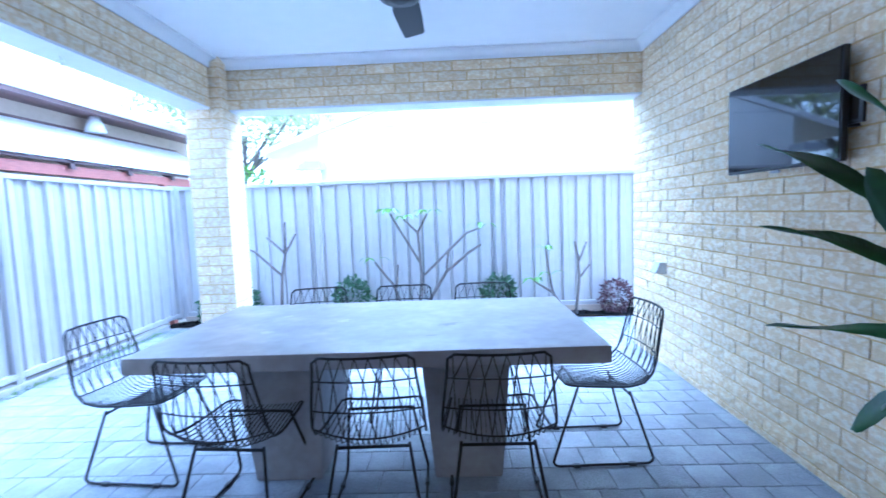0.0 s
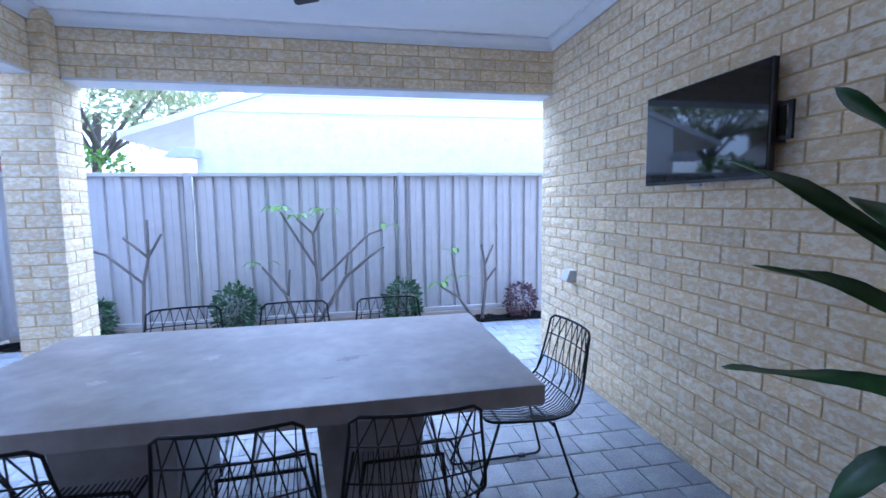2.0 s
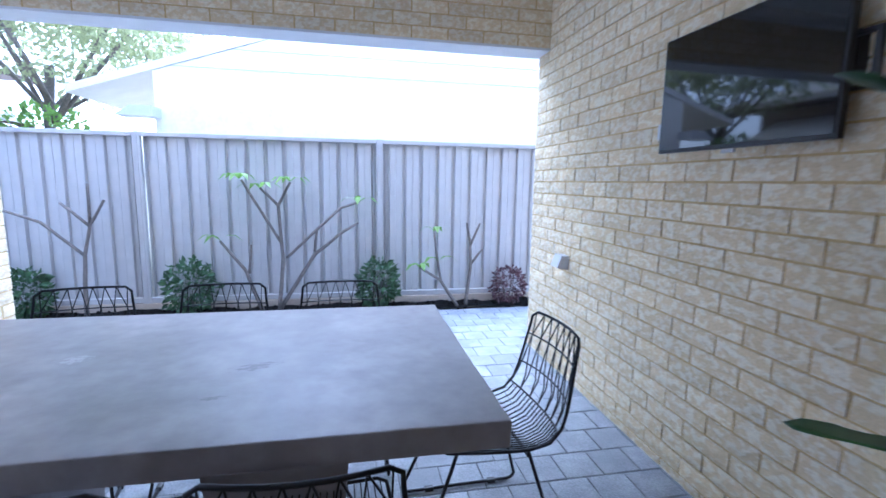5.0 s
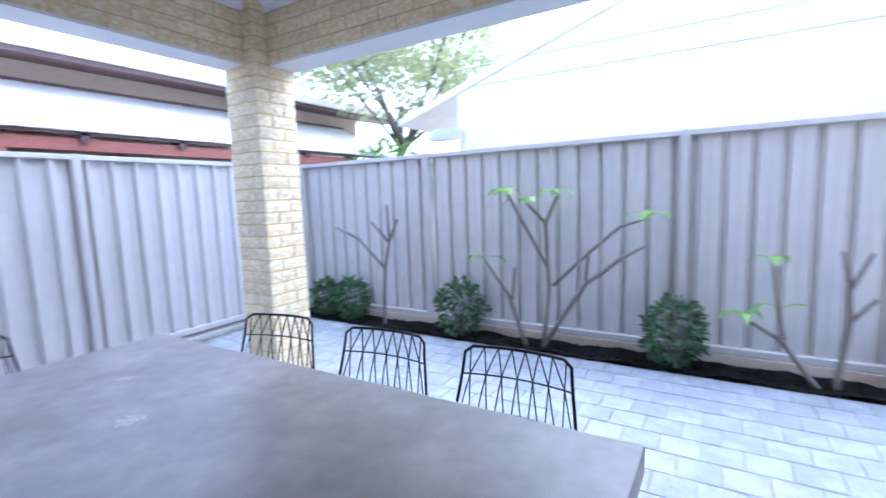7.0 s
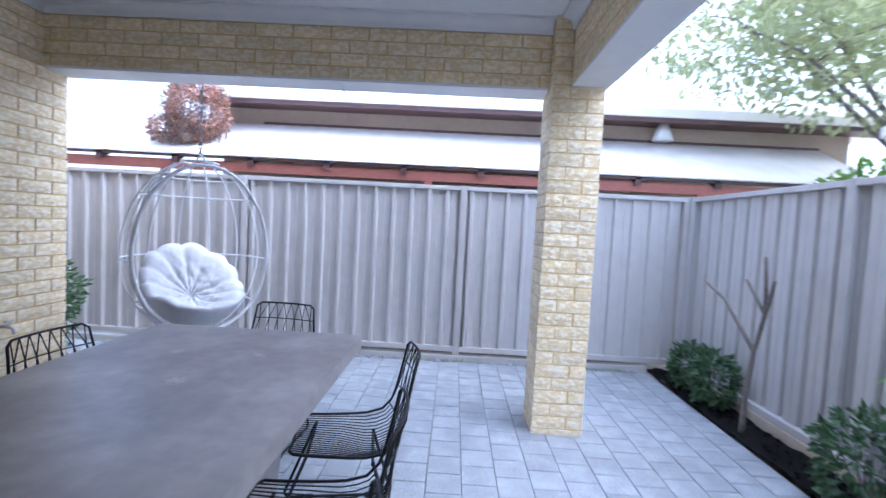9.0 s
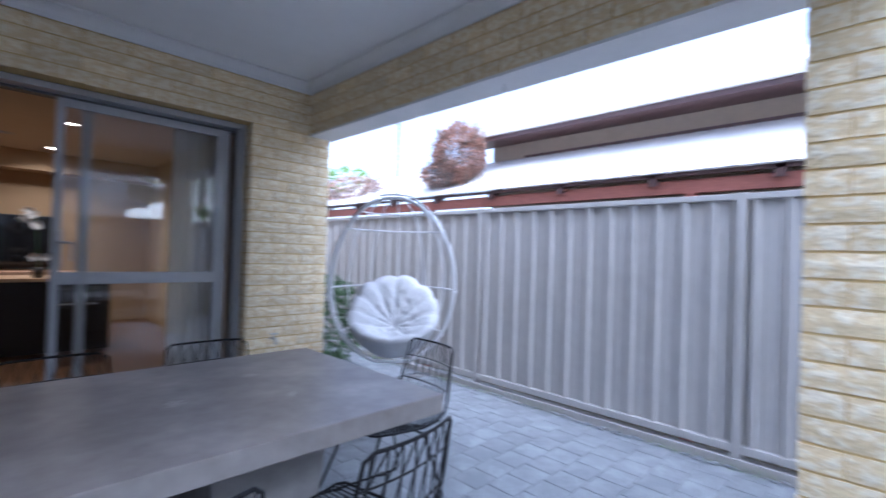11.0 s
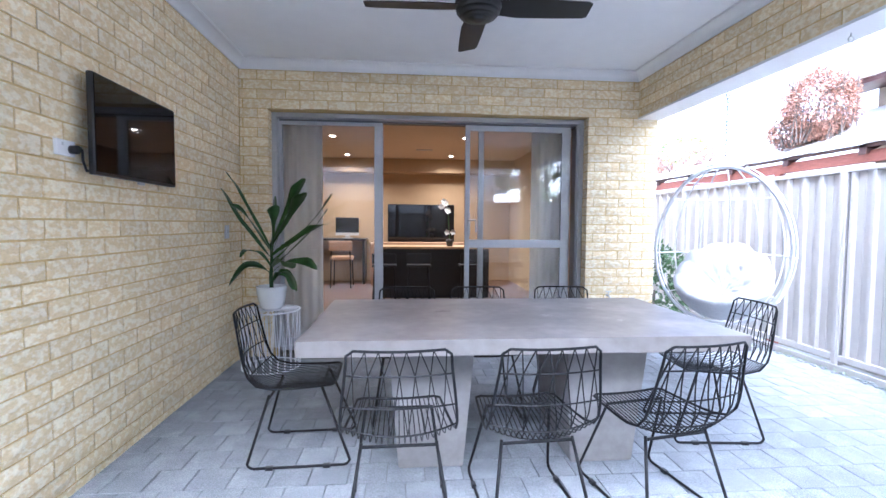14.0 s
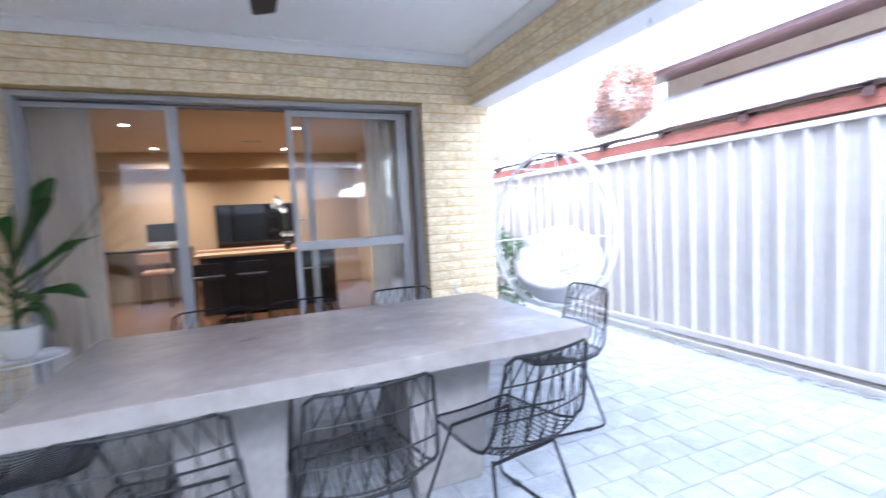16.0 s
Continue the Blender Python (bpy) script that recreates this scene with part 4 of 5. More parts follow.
for rows, flip in zip(sheets, (1, 0)):
    for A, B in zip(rows, rows[1:]):
        for i in range(NU):
            q = (A[i], A[(i + 1) % NU], B[(i + 1) % NU], B[i])
            bm.faces.new(q if flip else q[::-1])
for i in range(NU):
    bm.faces.new((sheets[0][-1][i], sheets[0][-1][(i + 1) % NU], sheets[1][-1][(i + 1) % NU], sheets[1][-1][i]))
bmesh.ops.remove_doubles(bm, verts=bm.verts[:], dist=0.0005)
cush = part("cushion", bm, M_CUSHION, None, smooth=True)
cush.matrix_world = pose(EX, EY, 0, 0, 0, 47)
tagged(cush, "plump white tufted round cushion in the egg chair", "cushion")


# ---- garden bed planting ----
def leaf_cloud(bm, rng, centre, radii, count, size, flat=0.0, droop=0.25):
    """Many small folded leaves through a rounded, uneven volume, most of them near its skin."""
    centre = Vector(centre)
    for _ in range(count):
        d = Vector((rng.gauss(0, 1), rng.gauss(0, 1), rng.gauss(0, 1))).normalized()
        if d.z < 0 and flat:
            d.z *= flat
        lump = 1 + 0.22 * noise.noise(d * 2.3 + centre * 1.7)
        r = (0.55 + 0.45 * rng.random() ** 0.45) * lump
        p = centre + Vector((d.x * radii[0], d.y * radii[1], d.z * radii[2])) * r
        out = (d + Vector((rng.uniform(-0.8, 0.8), rng.uniform(-0.8, 0.8), rng.uniform(-0.8, 0.8) - droop))).normalized()
        s = out.cross(Vector((rng.uniform(-1, 1), rng.uniform(-1, 1), rng.uniform(-1, 1)))).normalized()
        k = size * rng.uniform(0.6, 1.25)
        nrm = out.cross(s) * 0.18 * k
        v = [bm.verts.new(q) for q in (p, p + out * 0.5 * k + s * 0.27 * k + nrm, p + out * k, p + out * 0.5 * k - s * 0.27 * k + nrm)]
        bm.faces.new((v[0], v[1], v[2]))
        bm.faces.new((v[0], v[2], v[3]))


def shrub(name, label, x, y, r, h, material, count, size, seed):
    rng = random.Random(seed)
    t = thing(name, label, "shrub", (x, y, FL), group="shrubs in the garden bed")
    bm = bmesh.new()
    for k in range(5):
        a = 2 * math.pi * k / 5 + seed
        tube(bm, [(0.02 * math.cos(a), 0.02 * math.sin(a), FL - 0.02), (0.05 * math.cos(a), 0.05 * math.sin(a), h * 0.3),
                  (r * 0.6 * math.cos(a), r * 0.6 * math.sin(a), h * 0.7)], 0.006, 5, taper=0.003)
    tagged(part("stem", bm, M_BARK, t), kind="stuff")
    bm = bmesh.new()
    leaf_cloud(bm, rng, (0, 0, h * 0.53), (r, r * 0.9, h * 0.5), count, size)
    tagged(part("foliage", bm, material, t), kind="stuff")
    return t


GREEN = "small rounded green shrub in the dark soil"
for i, (x, y, r, h) in enumerate(((-2.93, 6.60, 0.16, 0.42), (-2.50, 6.60, 0.17, 0.47), (-1.05, 6.60, 0.23, 0.54), (0.88, 6.60, 0.20, 0.53))):
    shrub("shrub", GREEN, x, y, r, h, M_SHRUB, 430, 0.078, 11 + i)
shrub("shrub", "small purple-leaved shrub beside the brick wall's end", 2.40, 6.60, 0.20, 0.42, M_REDSHRUB, 480, 0.055, 31)


def frangipani(label, stems, tips, pads=()):
    """Bare forked limbs, each from base to tip, with a few young leaves at some tips."""
    t = thing("frangipani", label, "tree", (stems[0][0][0], 6.53, 0.0), group="young frangipani trees")
    ox = stems[0][0][0]
    for st in stems:
        bm = bmesh.new()
        pts = [Vector((x - ox, 0.05 * math.sin(x * 7 + z * 3) * min(1, z + 0.1), z)) for x, z in st]
        fine = []
        for a, b in zip(pts, pts[1:]):
            for k in range(3):
                p = a.lerp(b, k / 3)
                fine.append(p + Vector((noise.noise(p * 9) * 0.006, noise.noise(p * 7) * 0.006, 0)))
        fine.append(pts[-1])
        r0 = 0.023 if st[0][1] < 0.1 else 0.0155
        tube(bm, fine, r0, 7, taper=0.0125)
        ob = part("limb", bm, M_BARK, t, smooth=True)
    rng = random.Random(int(abs(ox) * 100))
    for (x, z, n) in tips:
        for k in range(n):
            bm = bmesh.new()
            p = Vector((x - ox, 0.05 * math.sin(x * 7 + z * 3), z))
            a = 2 * math.pi * k / n + rng.random()
            d = Vector((math.cos(a), math.sin(a) * 0.7, 0.25)).normalized()
            s = d.cross(Vector((0, 0, 1))).normalized()
            L = rng.uniform(0.15, 0.25)
            prof = [(0, 0.006, 0), (0.3, 0.026, 0.03), (0.65, 0.033, 0.01), (1, 0.002, -0.075)]
            rows = [(bm.verts.new(p + d * L * u + s * w + Vector((0, 0, q))), bm.verts.new(p + d * L * u - s * w + Vector((0, 0, q)))) for u, w, q in prof]
            for A, B in zip(rows, rows[1:]):
                bm.faces.new((A[0], A[1], B[1], B[0]))
            part("leaf", bm, M_NEWLEAF, t)


frangipani("bare forked frangipani sapling against the fence",
           [[(-1.98, FL - 0.02), (-1.97, 0.3), (-1.96, 0.60), (-1.90, 0.90), (-1.73, 1.14)], [(-1.96, 0.60), (-2.28, 0.93), (-2.59, 1.05)],
            [(-1.90, 0.88), (-2.14, 1.11)], [(-1.90, 0.90), (-1.87, 1.30)]], [])
frangipani("many-limbed frangipani with a few young leaves",
           [[(-0.17, FL - 0.02), (-0.12, 0.55), (-0.15, 1.10), (-0.02, 1.34)], [(-0.15, 1.10), (-0.33, 1.28)], [(-0.14, 0.72), (-0.33, 1.05), (-0.50, 1.36)],
            [(-0.32, FL - 0.02), (-0.49, 0.44), (-0.72, 0.74)], [(-0.45, 0.4), (-0.42, 0.7)], [(-0.15, 0.02), (0.21, 0.59), (0.49, 0.82), (0.66, 0.92)],
            [(-0.08, 0.55), (0.26, 0.88), (0.48, 1.08), (0.67, 1.14)], [(0.21, 0.62), (0.24, 0.88)]],
           [(-0.02, 1.35, 6), (-0.52, 1.37, 7), (-0.33, 1.28, 4), (-0.72, 0.75, 3), (0.67, 1.14, 5)])
frangipani("short pruned frangipani with budding tips",
           [[(1.79, FL - 0.02), (1.56, 0.28), (1.33, 0.43)], [(1.57, 0.28), (1.52, 0.55), (1.49, 0.83)], [(1.86, FL - 0.02), (1.92, 0.4), (1.91, 0.69), (1.86, 0.92)],
            [(1.91, 0.66), (2.0, 0.92)], [(1.92, 0.45), (2.04, 0.62)]],
           [(1.33, 0.43, 4), (1.49, 0.83, 3), (1.54, 0.5, 2)])
rng = random.Random(5)
bm = bmesh.new()
for _ in range(420):
    x, y = rng.uniform(-3.4, 4.0), rng.uniform(BED + 0.04, FY - 0.06)
    s = rng.uniform(0.006, 0.022)
    r = bmesh.ops.create_cube(bm, size=s)
    bmesh.ops.transform(bm, verts=r["verts"], matrix=pose(x, y, FL + 0.022, rng.uniform(0, 90), rng.uniform(0, 90), rng.uniform(0, 90)))
mul = part("mulch", bm, M_SOIL)
tagged(mul, "loose dark bark mulch over the bed", "mulch", kind="stuff")
# green hedge at the side of the house, past the hanging chair
hedge = thing("hedge", "clipped green hedge plant beside the house wall", "hedge", (-2.66, 0.35, FL))
bm = bmesh.new()
tube(bm, [(0, 0, -0.05), (0, 0, 0.5)], 0.02, 6)
part("stem", bm, M_BARK, hedge)
bm = bmesh.new()
leaf_cloud(bm, random.Random(9), (0, 0, 0.55), (0.42, 0.5, 0.52), 1500, 0.075)
tagged(part("foliage", bm, M_SHRUB, hedge), kind="stuff")
# grass tufts and pebbles along the foot of the side fence
bm = bmesh.new()
for _ in range(1500):
    y = rng.uniform(0.2, 6.2)
    if noise.noise(Vector((y * 1.3, 4, 0))) < -0.05:
        continue
    x = FX + 0.065 + rng.random() ** 2 * 0.08
    hgt = rng.uniform(0.015, 0.05)
    a = rng.uniform(0, 6.28)
    dx, dy = 0.012 * math.cos(a), 0.012 * math.sin(a)
    v = [bm.verts.new(q) for q in ((x, y, FL - 0.005), (x + 0.005, y + 0.003, FL - 0.005), (x + dx, y + dy, FL + hgt))]
    bm.faces.new(v)
tagged(part("weeds", bm, M_NEWLEAF), "thin weeds along the foot of the fence", "grass", kind="stuff")
bm = bmesh.new()
for _ in range(260):
    y, s = rng.uniform(-0.5, 6.3), rng.uniform(0.008, 0.02)
    r = bmesh.ops.create_icosphere(bm, subdivisions=1, radius=s)
    bmesh.ops.transform(bm, verts=r["verts"], matrix=pose(FX + 0.07 + rng.random() * 0.07, y, FL + s * 0.5) @ Matrix.Diagonal((1, 1.3, 0.6, 1)))
tagged(part("pebbles", bm, M_PAVER_J), "small pale pebbles along the foot of the fence", "pebbles", kind="stuff")

# ---- neighbour beyond the side fence: lean-to roof, wall, eave and main roof ----
nb = thing("neighbour_house", "neighbouring house with a pale lean-to roof over red beams", "house", (0, 0, 0))
NY0, NY1 = -7.0, 10.2
bm = bmesh.new()
nsh = 90
for a in range(nsh):
    y0 = NY0 + (9.0 - NY0) * a / nsh
    y1 = NY0 + (9.0 - NY0) * (a + 0.5) / nsh
    y2 = NY0 + (9.0 - NY0) * (a + 1) / nsh
    for (ya, za), (yb, zb) in (((y0, 0), (y1, 0.004)), ((y1, 0.004), (y2, 0))):
        q = [(-3.66, ya, 2.055 + za), (-3.66, yb, 2.055 + zb), (-4.72, yb, 2.62 + zb), (-4.72, ya, 2.62 + za)]
        bm.faces.new([bm.verts.new(p) for p in q])
        bm.faces.new([bm.verts.new((p[0], p[1], p[2] - 0.012)) for p in q[::-1]])
bmesh.ops.remove_doubles(bm, verts=bm.verts[:], dist=0.0004)
part("lean_to_roof", bm, M_ROOF, nb)
boxpart("edge_beam", (-3.78, -3.72, NY0, 9.0, 1.88, 1.99), M_REDWOOD, nb, "red stained timber beam", bevel=0.004)
boxpart("roof_batten", (-3.72, -3.68, NY0, 9.0, 2.015, 2.045), M_GUTTER, nb)
for k in range(19):
    y = -6.6 + 0.86 * k
    bm = bmesh.new()
    vs = []
    for yy in (y - 0.035, y + 0.035):
        vs.append([bm.verts.new((x, yy, z)) for x, z in ((-3.68, 1.95), (-3.68, 2.04), (-4.70, 2.58), (-4.70, 2.49))])
    for i in range(4):
        bm.faces.new((vs[0][i], vs[0][(i + 1) % 4], vs[1][(i + 1) % 4], vs[1][i]))
    bm.faces.new(vs[0][::-1])
    bm.faces.new(vs[1])
    part("rafter", bm, M_GUTTER, nb)
for y in (-5.0, -2.0, 1.0, 4.0, 7.0):
    boxpart("post", (-3.79, -3.71, y - 0.04, y + 0.04, -0.12, 1.879), M_REDWOOD, nb)
boxpart("wall", (-8.0, -4.75, 1.15, NY1 - 0.8, -0.12, 2.95), M_WALL_N, nb)
boxpart("wall_flashing", (-4.749, -4.72, 1.7, 9.0, 2.60, 2.655), M_GUTTER, nb)
boxpart("eave_soffit", (-4.75, -4.33, 0.95, NY1, 2.83, 2.85), M_GUTTER, nb)
# dark strip below the gutter, modelled in place of its shadow line
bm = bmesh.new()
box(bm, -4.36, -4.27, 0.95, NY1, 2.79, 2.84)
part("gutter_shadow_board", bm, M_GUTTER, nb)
boxpart("gutter", (-4.38, -4.24, 0.9, NY1 + 0.05, 2.842, 2.95), M_ROOF, nb, bevel=0.012)
bm = bmesh.new()
q = [(-4.30, 0.9, 2.95), (-4.30, NY1 + 0.05, 2.95), (-7.2, NY1 - 3.0, 4.2), (-7.2, 4.6, 4.2), (-10.0, 0.9, 2.95), (-10, NY1 + 0.05, 2.95)]
vv = [bm.verts.new(p) for p in q]
for f2 in ((0, 1, 2, 3), (0, 3, 4), (1, 5, 2), (4, 3, 2, 5), (0, 4, 5, 1)):
    bm.faces.new([vv[i] for i in f2])
part("main_roof", bm, M_ROOF, nb)
bm = bmesh.new()
tube(bm, [(-4.55, 6.9, 2.83), (-4.55, 6.9, 2.74), (-4.55, 6.9, 2.62)], 0.06, 12, taper=0.13)
part("eave_lamp", bm, M_POT, nb, "white cone lamp under the eave", smooth=True)
# weathered vines over the lean-to
for i, (x, y, z, rx, ry, rz, n) in enumerate(((-3.98, 1.22, 2.60, 0.30, 0.36, 0.40, 3600), (-3.95, 0.97, 2.36, 0.28, 0.30, 0.18, 900), (-4.0, -1.35, 2.36, 0.3, 0.9, 0.2, 1500))):
    vn = thing("dry_vine", "brown withered creeper heaped on the lean-to roof", "creeper", (x, y, z), group="withered creepers")
    bm = bmesh.new()
    rng = random.Random(70 + i)
    for _ in range(60):
        a, b = rng.uniform(0, 6.28), rng.uniform(-0.6, 0.9)
        p = Vector((rx * math.cos(a) * rng.random(), ry * math.sin(a) * rng.random(), -rz))
        e = Vector((rx * math.cos(a + b), ry * math.sin(a + b), rz * rng.uniform(-0.6, 0.95)))
        tube(bm, [p, (p + e) / 2 + Vector((0, 0, rz * 0.5)), e], 0.005, 4)
    tagged(part("twig_mass", bm, M_BARK, vn), kind="stuff")
    bm = bmesh.new()
    leaf_cloud(bm, rng, (0, 0, 0), (rx, ry, rz), 2 * n, 0.036, droop=0.6)
    tagged(part("withered_leaves", bm, M_VINE, vn), kind="stuff")
    if i == 2:
        bm = bmesh.new()
        leaf_cloud(bm, rng, (-0.3, -0.5, 0.25), (0.4, 0.5, 0.2), 500, 0.07)
        tagged(part("fresh_leaves", bm, M_NEWLEAF, vn), kind="stuff")

# ---- house behind the back fence ----
bh = thing("rear_house", "pale neighbouring house with a hipped white roof", "house", (0, 0, 0))
GX0, GZ0, GX1, GZ1, GY = -2.75, 2.36, 3.2, 4.35, 8.0   # eave and apex of the gable that faces the patio


def prism(bm, prof, y0, y1):
    a = [bm.verts.new((x, y0, z)) for x, z in prof]
    b = [bm.verts.new((x, y1, z)) for x, z in prof]
    k = len(prof)
    for i in range(k):
        bm.faces.new((a[i], a[(i + 1) % k], b[(i + 1) % k], b[i]))
    bm.faces.new(a[::-1])
    bm.faces.new(b)


bm = bmesh.new()
prism(bm, [(-1.8, -0.12), (8.2, -0.12), (8.2, 2.67), (GX1, GZ1 - 0.004), (-1.8, 2.672)], GY + 0.03, 16.0)
part("wall", bm, M_WALL_R, bh)
for sgn in (0, 1):
    bm = bmesh.new()
    xe = GX0 if not sgn else 2 * GX1 - GX0
    prism(bm, [(xe, GZ0), (GX1, GZ1), (GX1, GZ1 + 0.09), (xe, GZ0 + 0.09)], GY, 16.2)
    part("roof_slope", bm, M_ROOF, bh)
for k in (1, 2):
    bm = bmesh.new()
    box(bm, -1.78, 8.1, GY + 0.018, GY + 0.029, 2.5 + 0.24 * k, 2.508 + 0.24 * k)
    part("cladding_joint", bm, M_GREYBOX, bh)
bm = bmesh.new()
prism(bm, [(-2.12, 2.09), (-1.72, 2.09), (-1.72, 2.21), (-1.95, 2.21)], 7.7, 8.0)
part("porch_hood", bm, M_GREYBOX, bh)

# ---- tree behind the fences ----
tree = thing("tree", "tall spreading tree with sparse light green leaves", "tree", (-3.6, 9.1, -0.12))
rng = random.Random(21)
bm = bmesh.new()
tube(bm, [(0, 0, 0), (0.06, 0, 1.2), (0.02, 0.05, 2.3), (0.12, 0, 3.0)], 0.085, 9, taper=0.06)
part("trunk", bm, M_BARK, tree, smooth=True)
ends = []
for k in range(9):
    a = 2 * math.pi * k / 9 + rng.uniform(-0.3, 0.3)
    rr, hh = rng.uniform(1.3, 2.8), rng.uniform(3.3, 5.8)
    bm = bmesh.new()
    mid = Vector((0.45 * rr * math.cos(a + 0.3), 0.45 * rr * math.sin(a + 0.3), 2.3 + 0.45 * (hh - 2.3)))
    e = Vector((rr * math.cos(a), rr * math.sin(a), hh))
    tube(bm, [(0.08, 0.02, 2.2 + 0.1 * (k % 4)), mid, mid.lerp(e, 0.5) + Vector((0.1, -0.08, 0.1)), e], 0.034, 7, taper=0.008)
    for j in range(4):
        s = mid.lerp(e, 0.25 + 0.2 * j)
        t = s + Vector((rng.uniform(-0.7, 0.7), rng.uniform(-0.7, 0.7), rng.uniform(-0.1, 0.6)))
        tube(bm, [s, s.lerp(t, 0.5) + Vector((0, 0, 0.08)), t], 0.012, 5, taper=0.005)
        ends.append(t)
    part("limb", bm, M_BARK, tree, smooth=True)
    ends.append(e)
    ends.append(mid + Vector((0, 0, 0.25)))
bm = bmesh.new()
for e in ends:
    leaf_cloud(bm, rng, e, (0.85, 0.85, 0.5), 380, 0.1)
tagged(part("crown", bm, M_TREELEAF, tree), kind="stuff")
# low greenery between the two neighbouring houses
bush = thing("bush", "leafy green bush between the neighbouring houses", "bush", (-3.4, 8.5, -0.12))
bm = bmesh.new()
tube(bm, [(0, 0, 0), (0, 0, 1.5)], 0.03, 6)
part("stem", bm, M_BARK, bush)
bm = bmesh.new()
leaf_cloud(bm, rng, (0, 0, 1.75), (0.8, 0.6, 0.6), 900, 0.11)
tagged(part("foliage", bm, M_NEWLEAF, bush), kind="stuff")


# ---- bricks ----
def brick_mesh(length, seed):
    """A rough-faced brick: u along x, up z, its face towards -y at y 0; length is the brick's own."""
    r = random.Random(seed)
    bm = bmesh.new()
    n, m, h, d = (5 if length > 0.15 else 3), 3, COURSE - JOINT, 0.028
    grid = []
    for j in range(m):
        row = []
        for i in range(n):
            ed = i in (0, n - 1) or j in (0, m - 1)
            row.append(bm.verts.new((length * i / (n - 1) + (r.uniform(-0.0012, 0.0012)), 0.0025 + r.uniform(0, 0.0015) if ed else r.uniform(-0.0025, 0.0015),
                                     h * j / (m - 1) + r.uniform(-0.001, 0.001))))
        grid.append(row)
    for j in range(m - 1):
        for i in range(n - 1):
            bm.faces.new((grid[j][i], grid[j][i + 1], grid[j + 1][i + 1], grid[j + 1][i]))
    rim = [grid[0][i] for i in range(n)] + [grid[j][n - 1] for j in range(1, m)] + [grid[m - 1][i] for i in range(n - 2, -1, -1)] + [grid[j][0] for j in range(m - 2, 0, -1)]
    back = [bm.verts.new((v.co.x, d, v.co.z)) for v in rim]
    for i in range(len(rim)):
        bm.faces.new((rim[i], back[i], back[(i + 1) % len(rim)], rim[(i + 1) % len(rim)]))
    return finish(bm, "brick", M_BRICK)


brick_lib = {}


def brick_of(length, rng):
    key = (round(length, 2), rng.randrange(5))
    if key not in brick_lib:
        brick_lib[key] = brick_mesh(key[0], int(key[0] * 100) * 7 + key[1])
    return brick_lib[key]


def lay_bricks(parent, origin, rz, spans, c0, c1, seed, single=None, shift=0.0, pitch=PITCH):
    """Courses c0 to c1 in running bond on a face whose local x runs along the wall and whose face looks to local -y.
    spans(course) gives the stretches (a, b) to fill; single(u, z) tells whether a brick is a part of its own."""
    rng = random.Random(seed)
    base = pose(*origin, 0, 0, rz)
    verts, faces = [], []
    for c in range(c0, c1):
        z = c * COURSE + JOINT / 2
        for a, b in spans(c):
            k = math.floor((a - shift) / pitch) - 1
            while True:
                u0 = shift + k * pitch + (pitch / 2 if c % 2 else 0)
                k += 1
                s, e = max(a, u0 + JOINT / 2), min(b, u0 + pitch - JOINT / 2)
                if u0 > b:
                    break
                if e - s < 0.02:
                    continue
                me = brick_of(e - s, rng)
                m = base @ Matrix.Translation((s, rng.uniform(-0.001, 0.001), z))
                if single is None or single(s, z):
                    ob = new("brick", me)
                    ob.parent = parent
                    ob.matrix_basis = parent.matrix_basis.inverted() @ m
                else:
                    o = len(verts)
                    verts += [m @ v.co for v in me.vertices]
                    faces += [[o + i for i in p.vertices] for p in me.polygons]
    if verts:
        me = bpy.data.meshes.new("brickwork")
        me.from_pydata(verts, [], faces)
        me.materials.append(M_BRICK_J)
        ob = new("brickwork", me)
        ob.parent = parent
        ob.matrix_basis = parent.matrix_basis.inverted()
        tagged(ob, kind="stuff")


TOPC = 31
# the wall with the screen looks to -x: local x runs along -y from its outer end
lay_bricks(wr, (XR, YBO, 0), -90, lambda c: [(0.0, YBO - YD)], -1, TOPC, 1, lambda u, z: 0.55 < z < 2.15 and u < 3.6, 0.06)
# the door wall looks to +y: local x runs along -x from the corner
dl, dr, dw = XR - DX1, XR - DX0, XR - XLO
lay_bricks(wd, (XR, YD, 0), 180, lambda c: [(0.0, dl), (dr, dw)] if c < 26 else [(0.0, dw)], -1, TOPC, 2, None, 0.03)
# reveals beside the door
lay_bricks(wd, (DX0, YD - 0.003, 0), 90, lambda c: [(-0.21, 0.0)], 0, 26, 3, lambda u, z: False, 0.02)
lay_bricks(wd, (DX1, YD - 0.003, 0), -90, lambda c: [(0.0, 0.21)], 0, 26, 4, lambda u, z: False, 0.02)
# far beam looks to -y
lay_bricks(beam_far, (PX1, YB, 0), 0, lambda c: [(0.0, XR - PX1)], 26, TOPC, 5, None, 0.11)
# side beam looks to +x: local x runs along +y
lay_bricks(beam_side, (XL, YD, 0), 90, lambda c: [(0.0, PY0 - YD)], 26, TOPC, 6, None, 0.05)
# pillar, four faces of one and a half bricks
for k, (o, rz, w, inset) in enumerate((((PX0, PY0, 0), 0, PX1 - PX0, 0.003), ((PX1, PY0, 0), 90, PY1 - PY0, 0.0),
                                       ((PX1, PY1, 0), 180, PX1 - PX0, 0.003), ((PX0, PY1, 0), -90, PY1 - PY0, 0.0))):
    lay_bricks(pil, o, rz, lambda c, w=w, i=inset: [(i, w - i)], -1, TOPC, 20 + k, (lambda u, z: z < 2.4) if k < 2 else (lambda u, z: False), 0.0 if k % 2 else 0.12, pitch=0.2448)

# ---- pavers, 200 mm square in running bond ----
rng = random.Random(77)


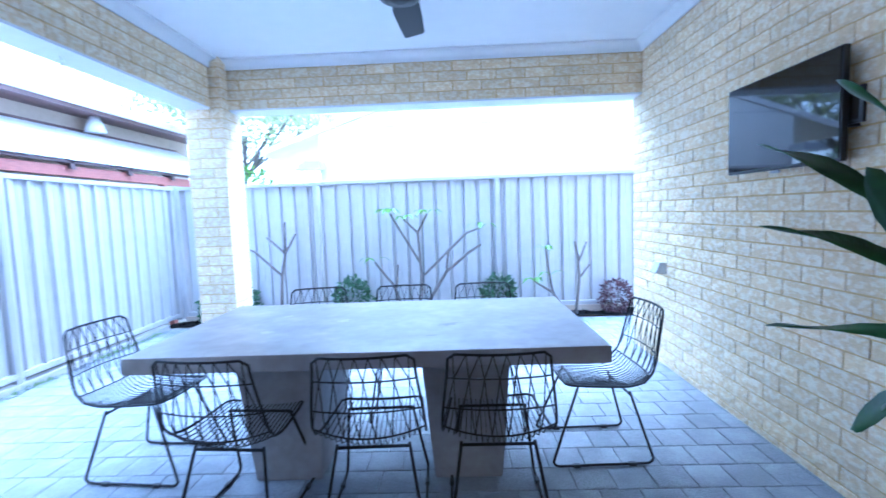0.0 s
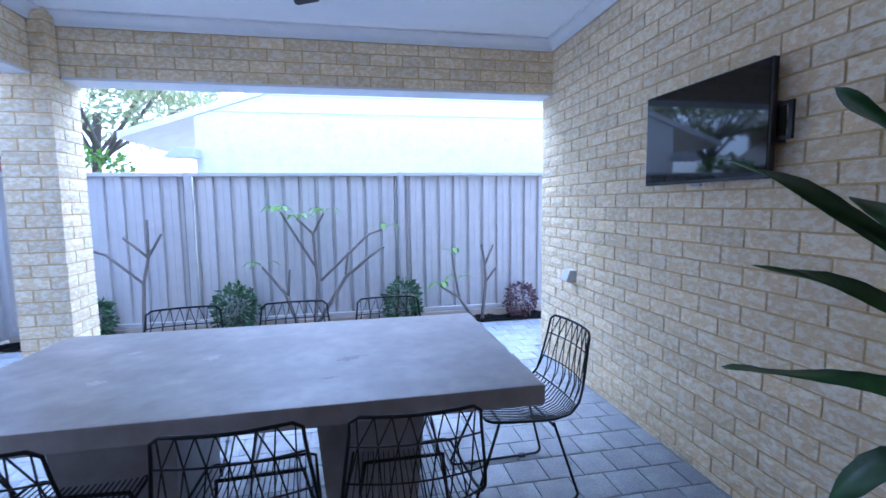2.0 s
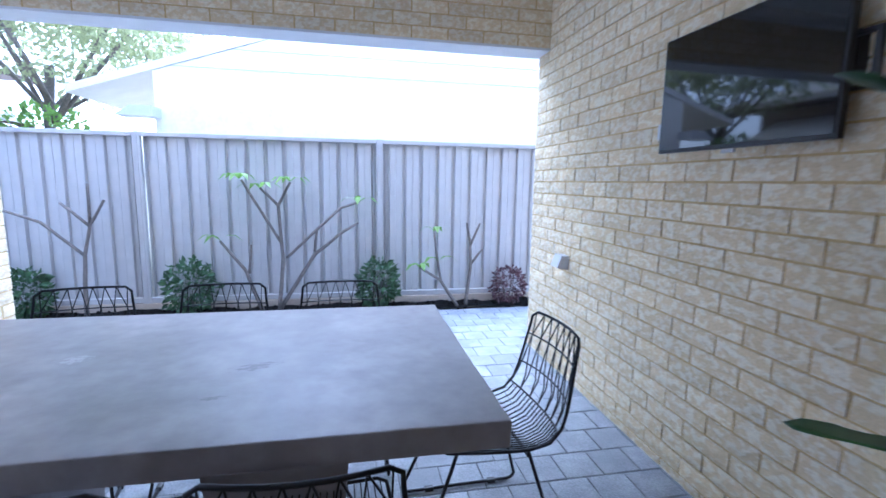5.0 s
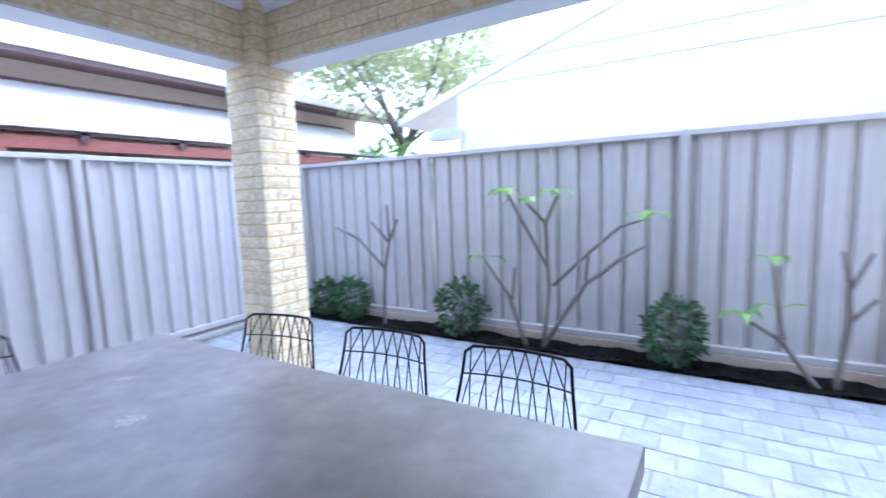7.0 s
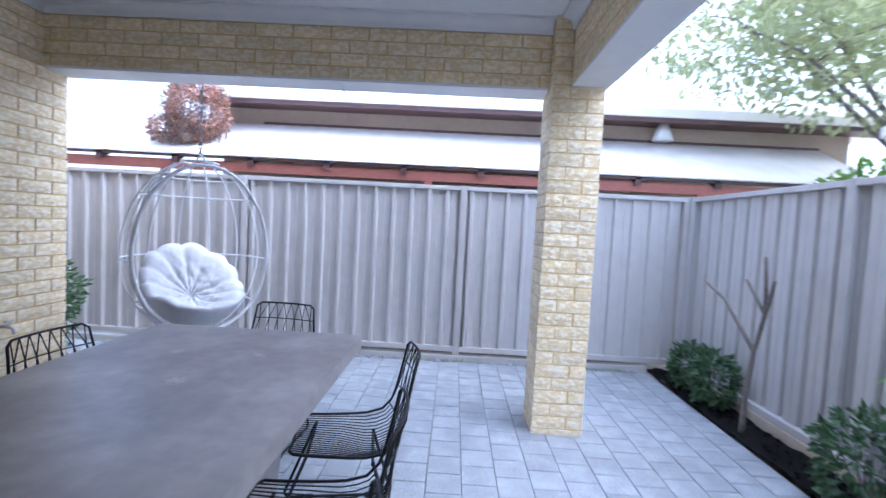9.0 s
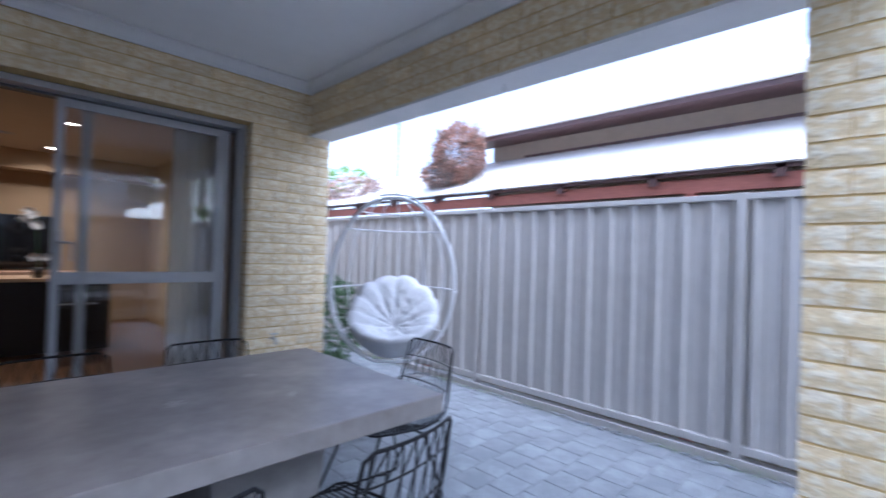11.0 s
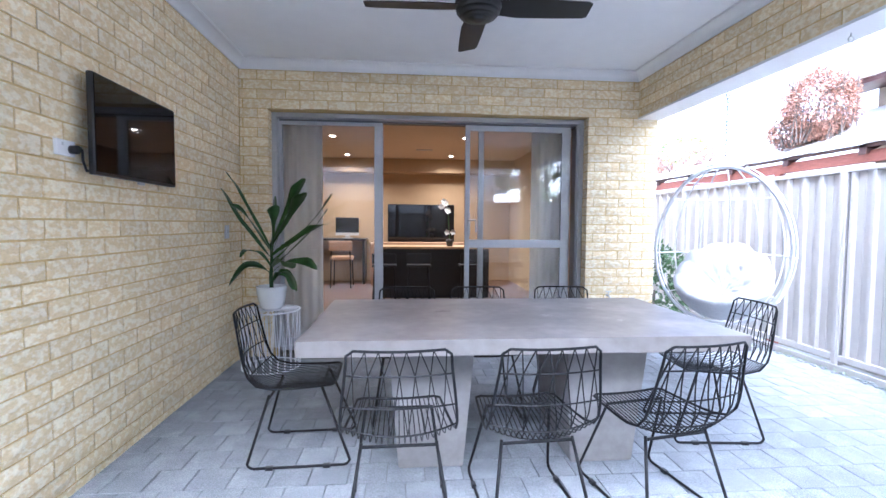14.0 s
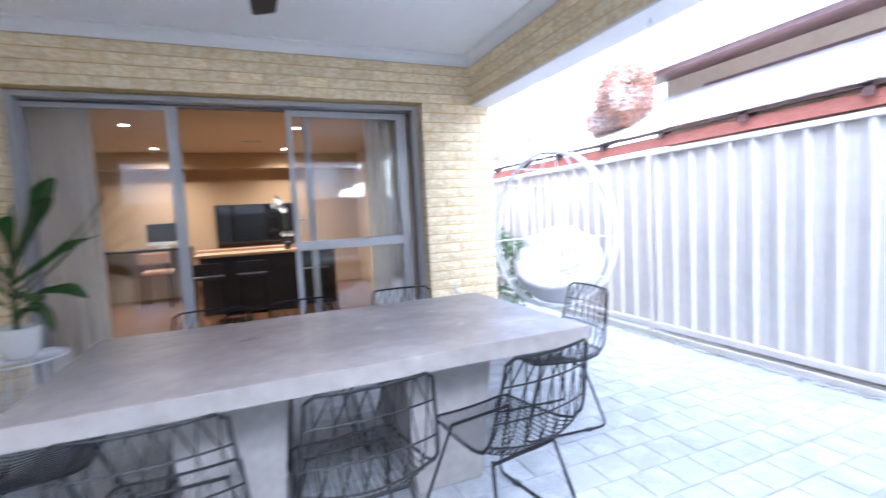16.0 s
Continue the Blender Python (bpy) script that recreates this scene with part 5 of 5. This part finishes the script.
def paver_mesh(sx, seed):
    r = random.Random(seed)
    bm = bmesh.new()
    w, d = sx - 0.004, 0.196
    tilt = r.uniform(-0.0015, 0.0015)
    lo = [bm.verts.new(p) for p in ((0, 0, -0.03), (w, 0, -0.03), (w, d, -0.03), (0, d, -0.03))]
    mid = [bm.verts.new(p) for p in ((0, 0, -0.003), (w, 0, -0.003), (w, d, -0.003), (0, d, -0.003))]
    e = 0.0035
    hi = [bm.verts.new((x, y, r.uniform(-0.0012, 0.0008) + tilt * (x - w / 2) / w)) for x, y in ((e, e), (w - e, e), (w - e, d - e), (e, d - e))]
    for A, B in ((lo, mid), (mid, hi)):
        for i in range(4):
            bm.faces.new((A[i], A[(i + 1) % 4], B[(i + 1) % 4], B[i]))
    bm.faces.new(hi)
    return finish(bm, "paver", M_PAVER)


paver_lib = {}
verts, faces = [], []
count = 0
for row in range(25):
    y = BED - 0.005 - 0.2 * (row + 1)
    x = FX + 0.10 - (0.1 if row % 2 else 0.0)
    while x < 4.1:
        a, b = max(x, FX + 0.10), min(x + 0.2, 4.1)
        x += 0.2
        if b - a < 0.03 or (a > XR and y < YBO - 0.1):
            continue
        if PX0 < (a + b) / 2 < PX1 and PY0 < y + 0.1 < PY1 and a > PX0 and b < PX1 and y > PY0 and y + 0.2 < PY1:
            continue
        if a < XR < b and y < YBO:
            b = XR + 0.01
        key = (round(b - a, 2), rng.randrange(6))
        if key not in paver_lib:
            paver_lib[key] = paver_mesh(key[0], int(key[0] * 100) * 7 + key[1])
        if y > 3.45 and -2.3 < a < 2.2 and count < 300:
            count += 1
            ob = new("paver", paver_lib[key])
            ob.parent = pb
            ob.location = (a, y, FL)
        else:
            o = len(verts)
            verts += [v.co + Vector((a, y, FL)) for v in paver_lib[key].vertices]
            faces += [[o + i for i in p.vertices] for p in paver_lib[key].polygons]
for row in range(22):                 # the side strip beside the house
    y = YD - 0.025 - 0.2 * (row + 1)
    x = FX + 0.10 - (0.1 if row % 2 else 0.0)
    while x < XLO - 0.02:
        a, b = max(x, FX + 0.10), min(x + 0.2, XLO - 0.01)
        x += 0.2
        if b - a < 0.03:
            continue
        key = (round(b - a, 2), rng.randrange(6))
        if key not in paver_lib:
            paver_lib[key] = paver_mesh(key[0], int(key[0] * 100) * 7 + key[1])
        o = len(verts)
        verts += [v.co + Vector((a, y, FL + 0.002)) for v in paver_lib[key].vertices]
        faces += [[o + i for i in p.vertices] for p in paver_lib[key].polygons]
me = bpy.data.meshes.new("paving")
me.from_pydata(verts, [], faces)
me.materials.append(M_PAVER_J)
ob = new("paving", me)
ob.parent = pb
tagged(ob, kind="stuff")
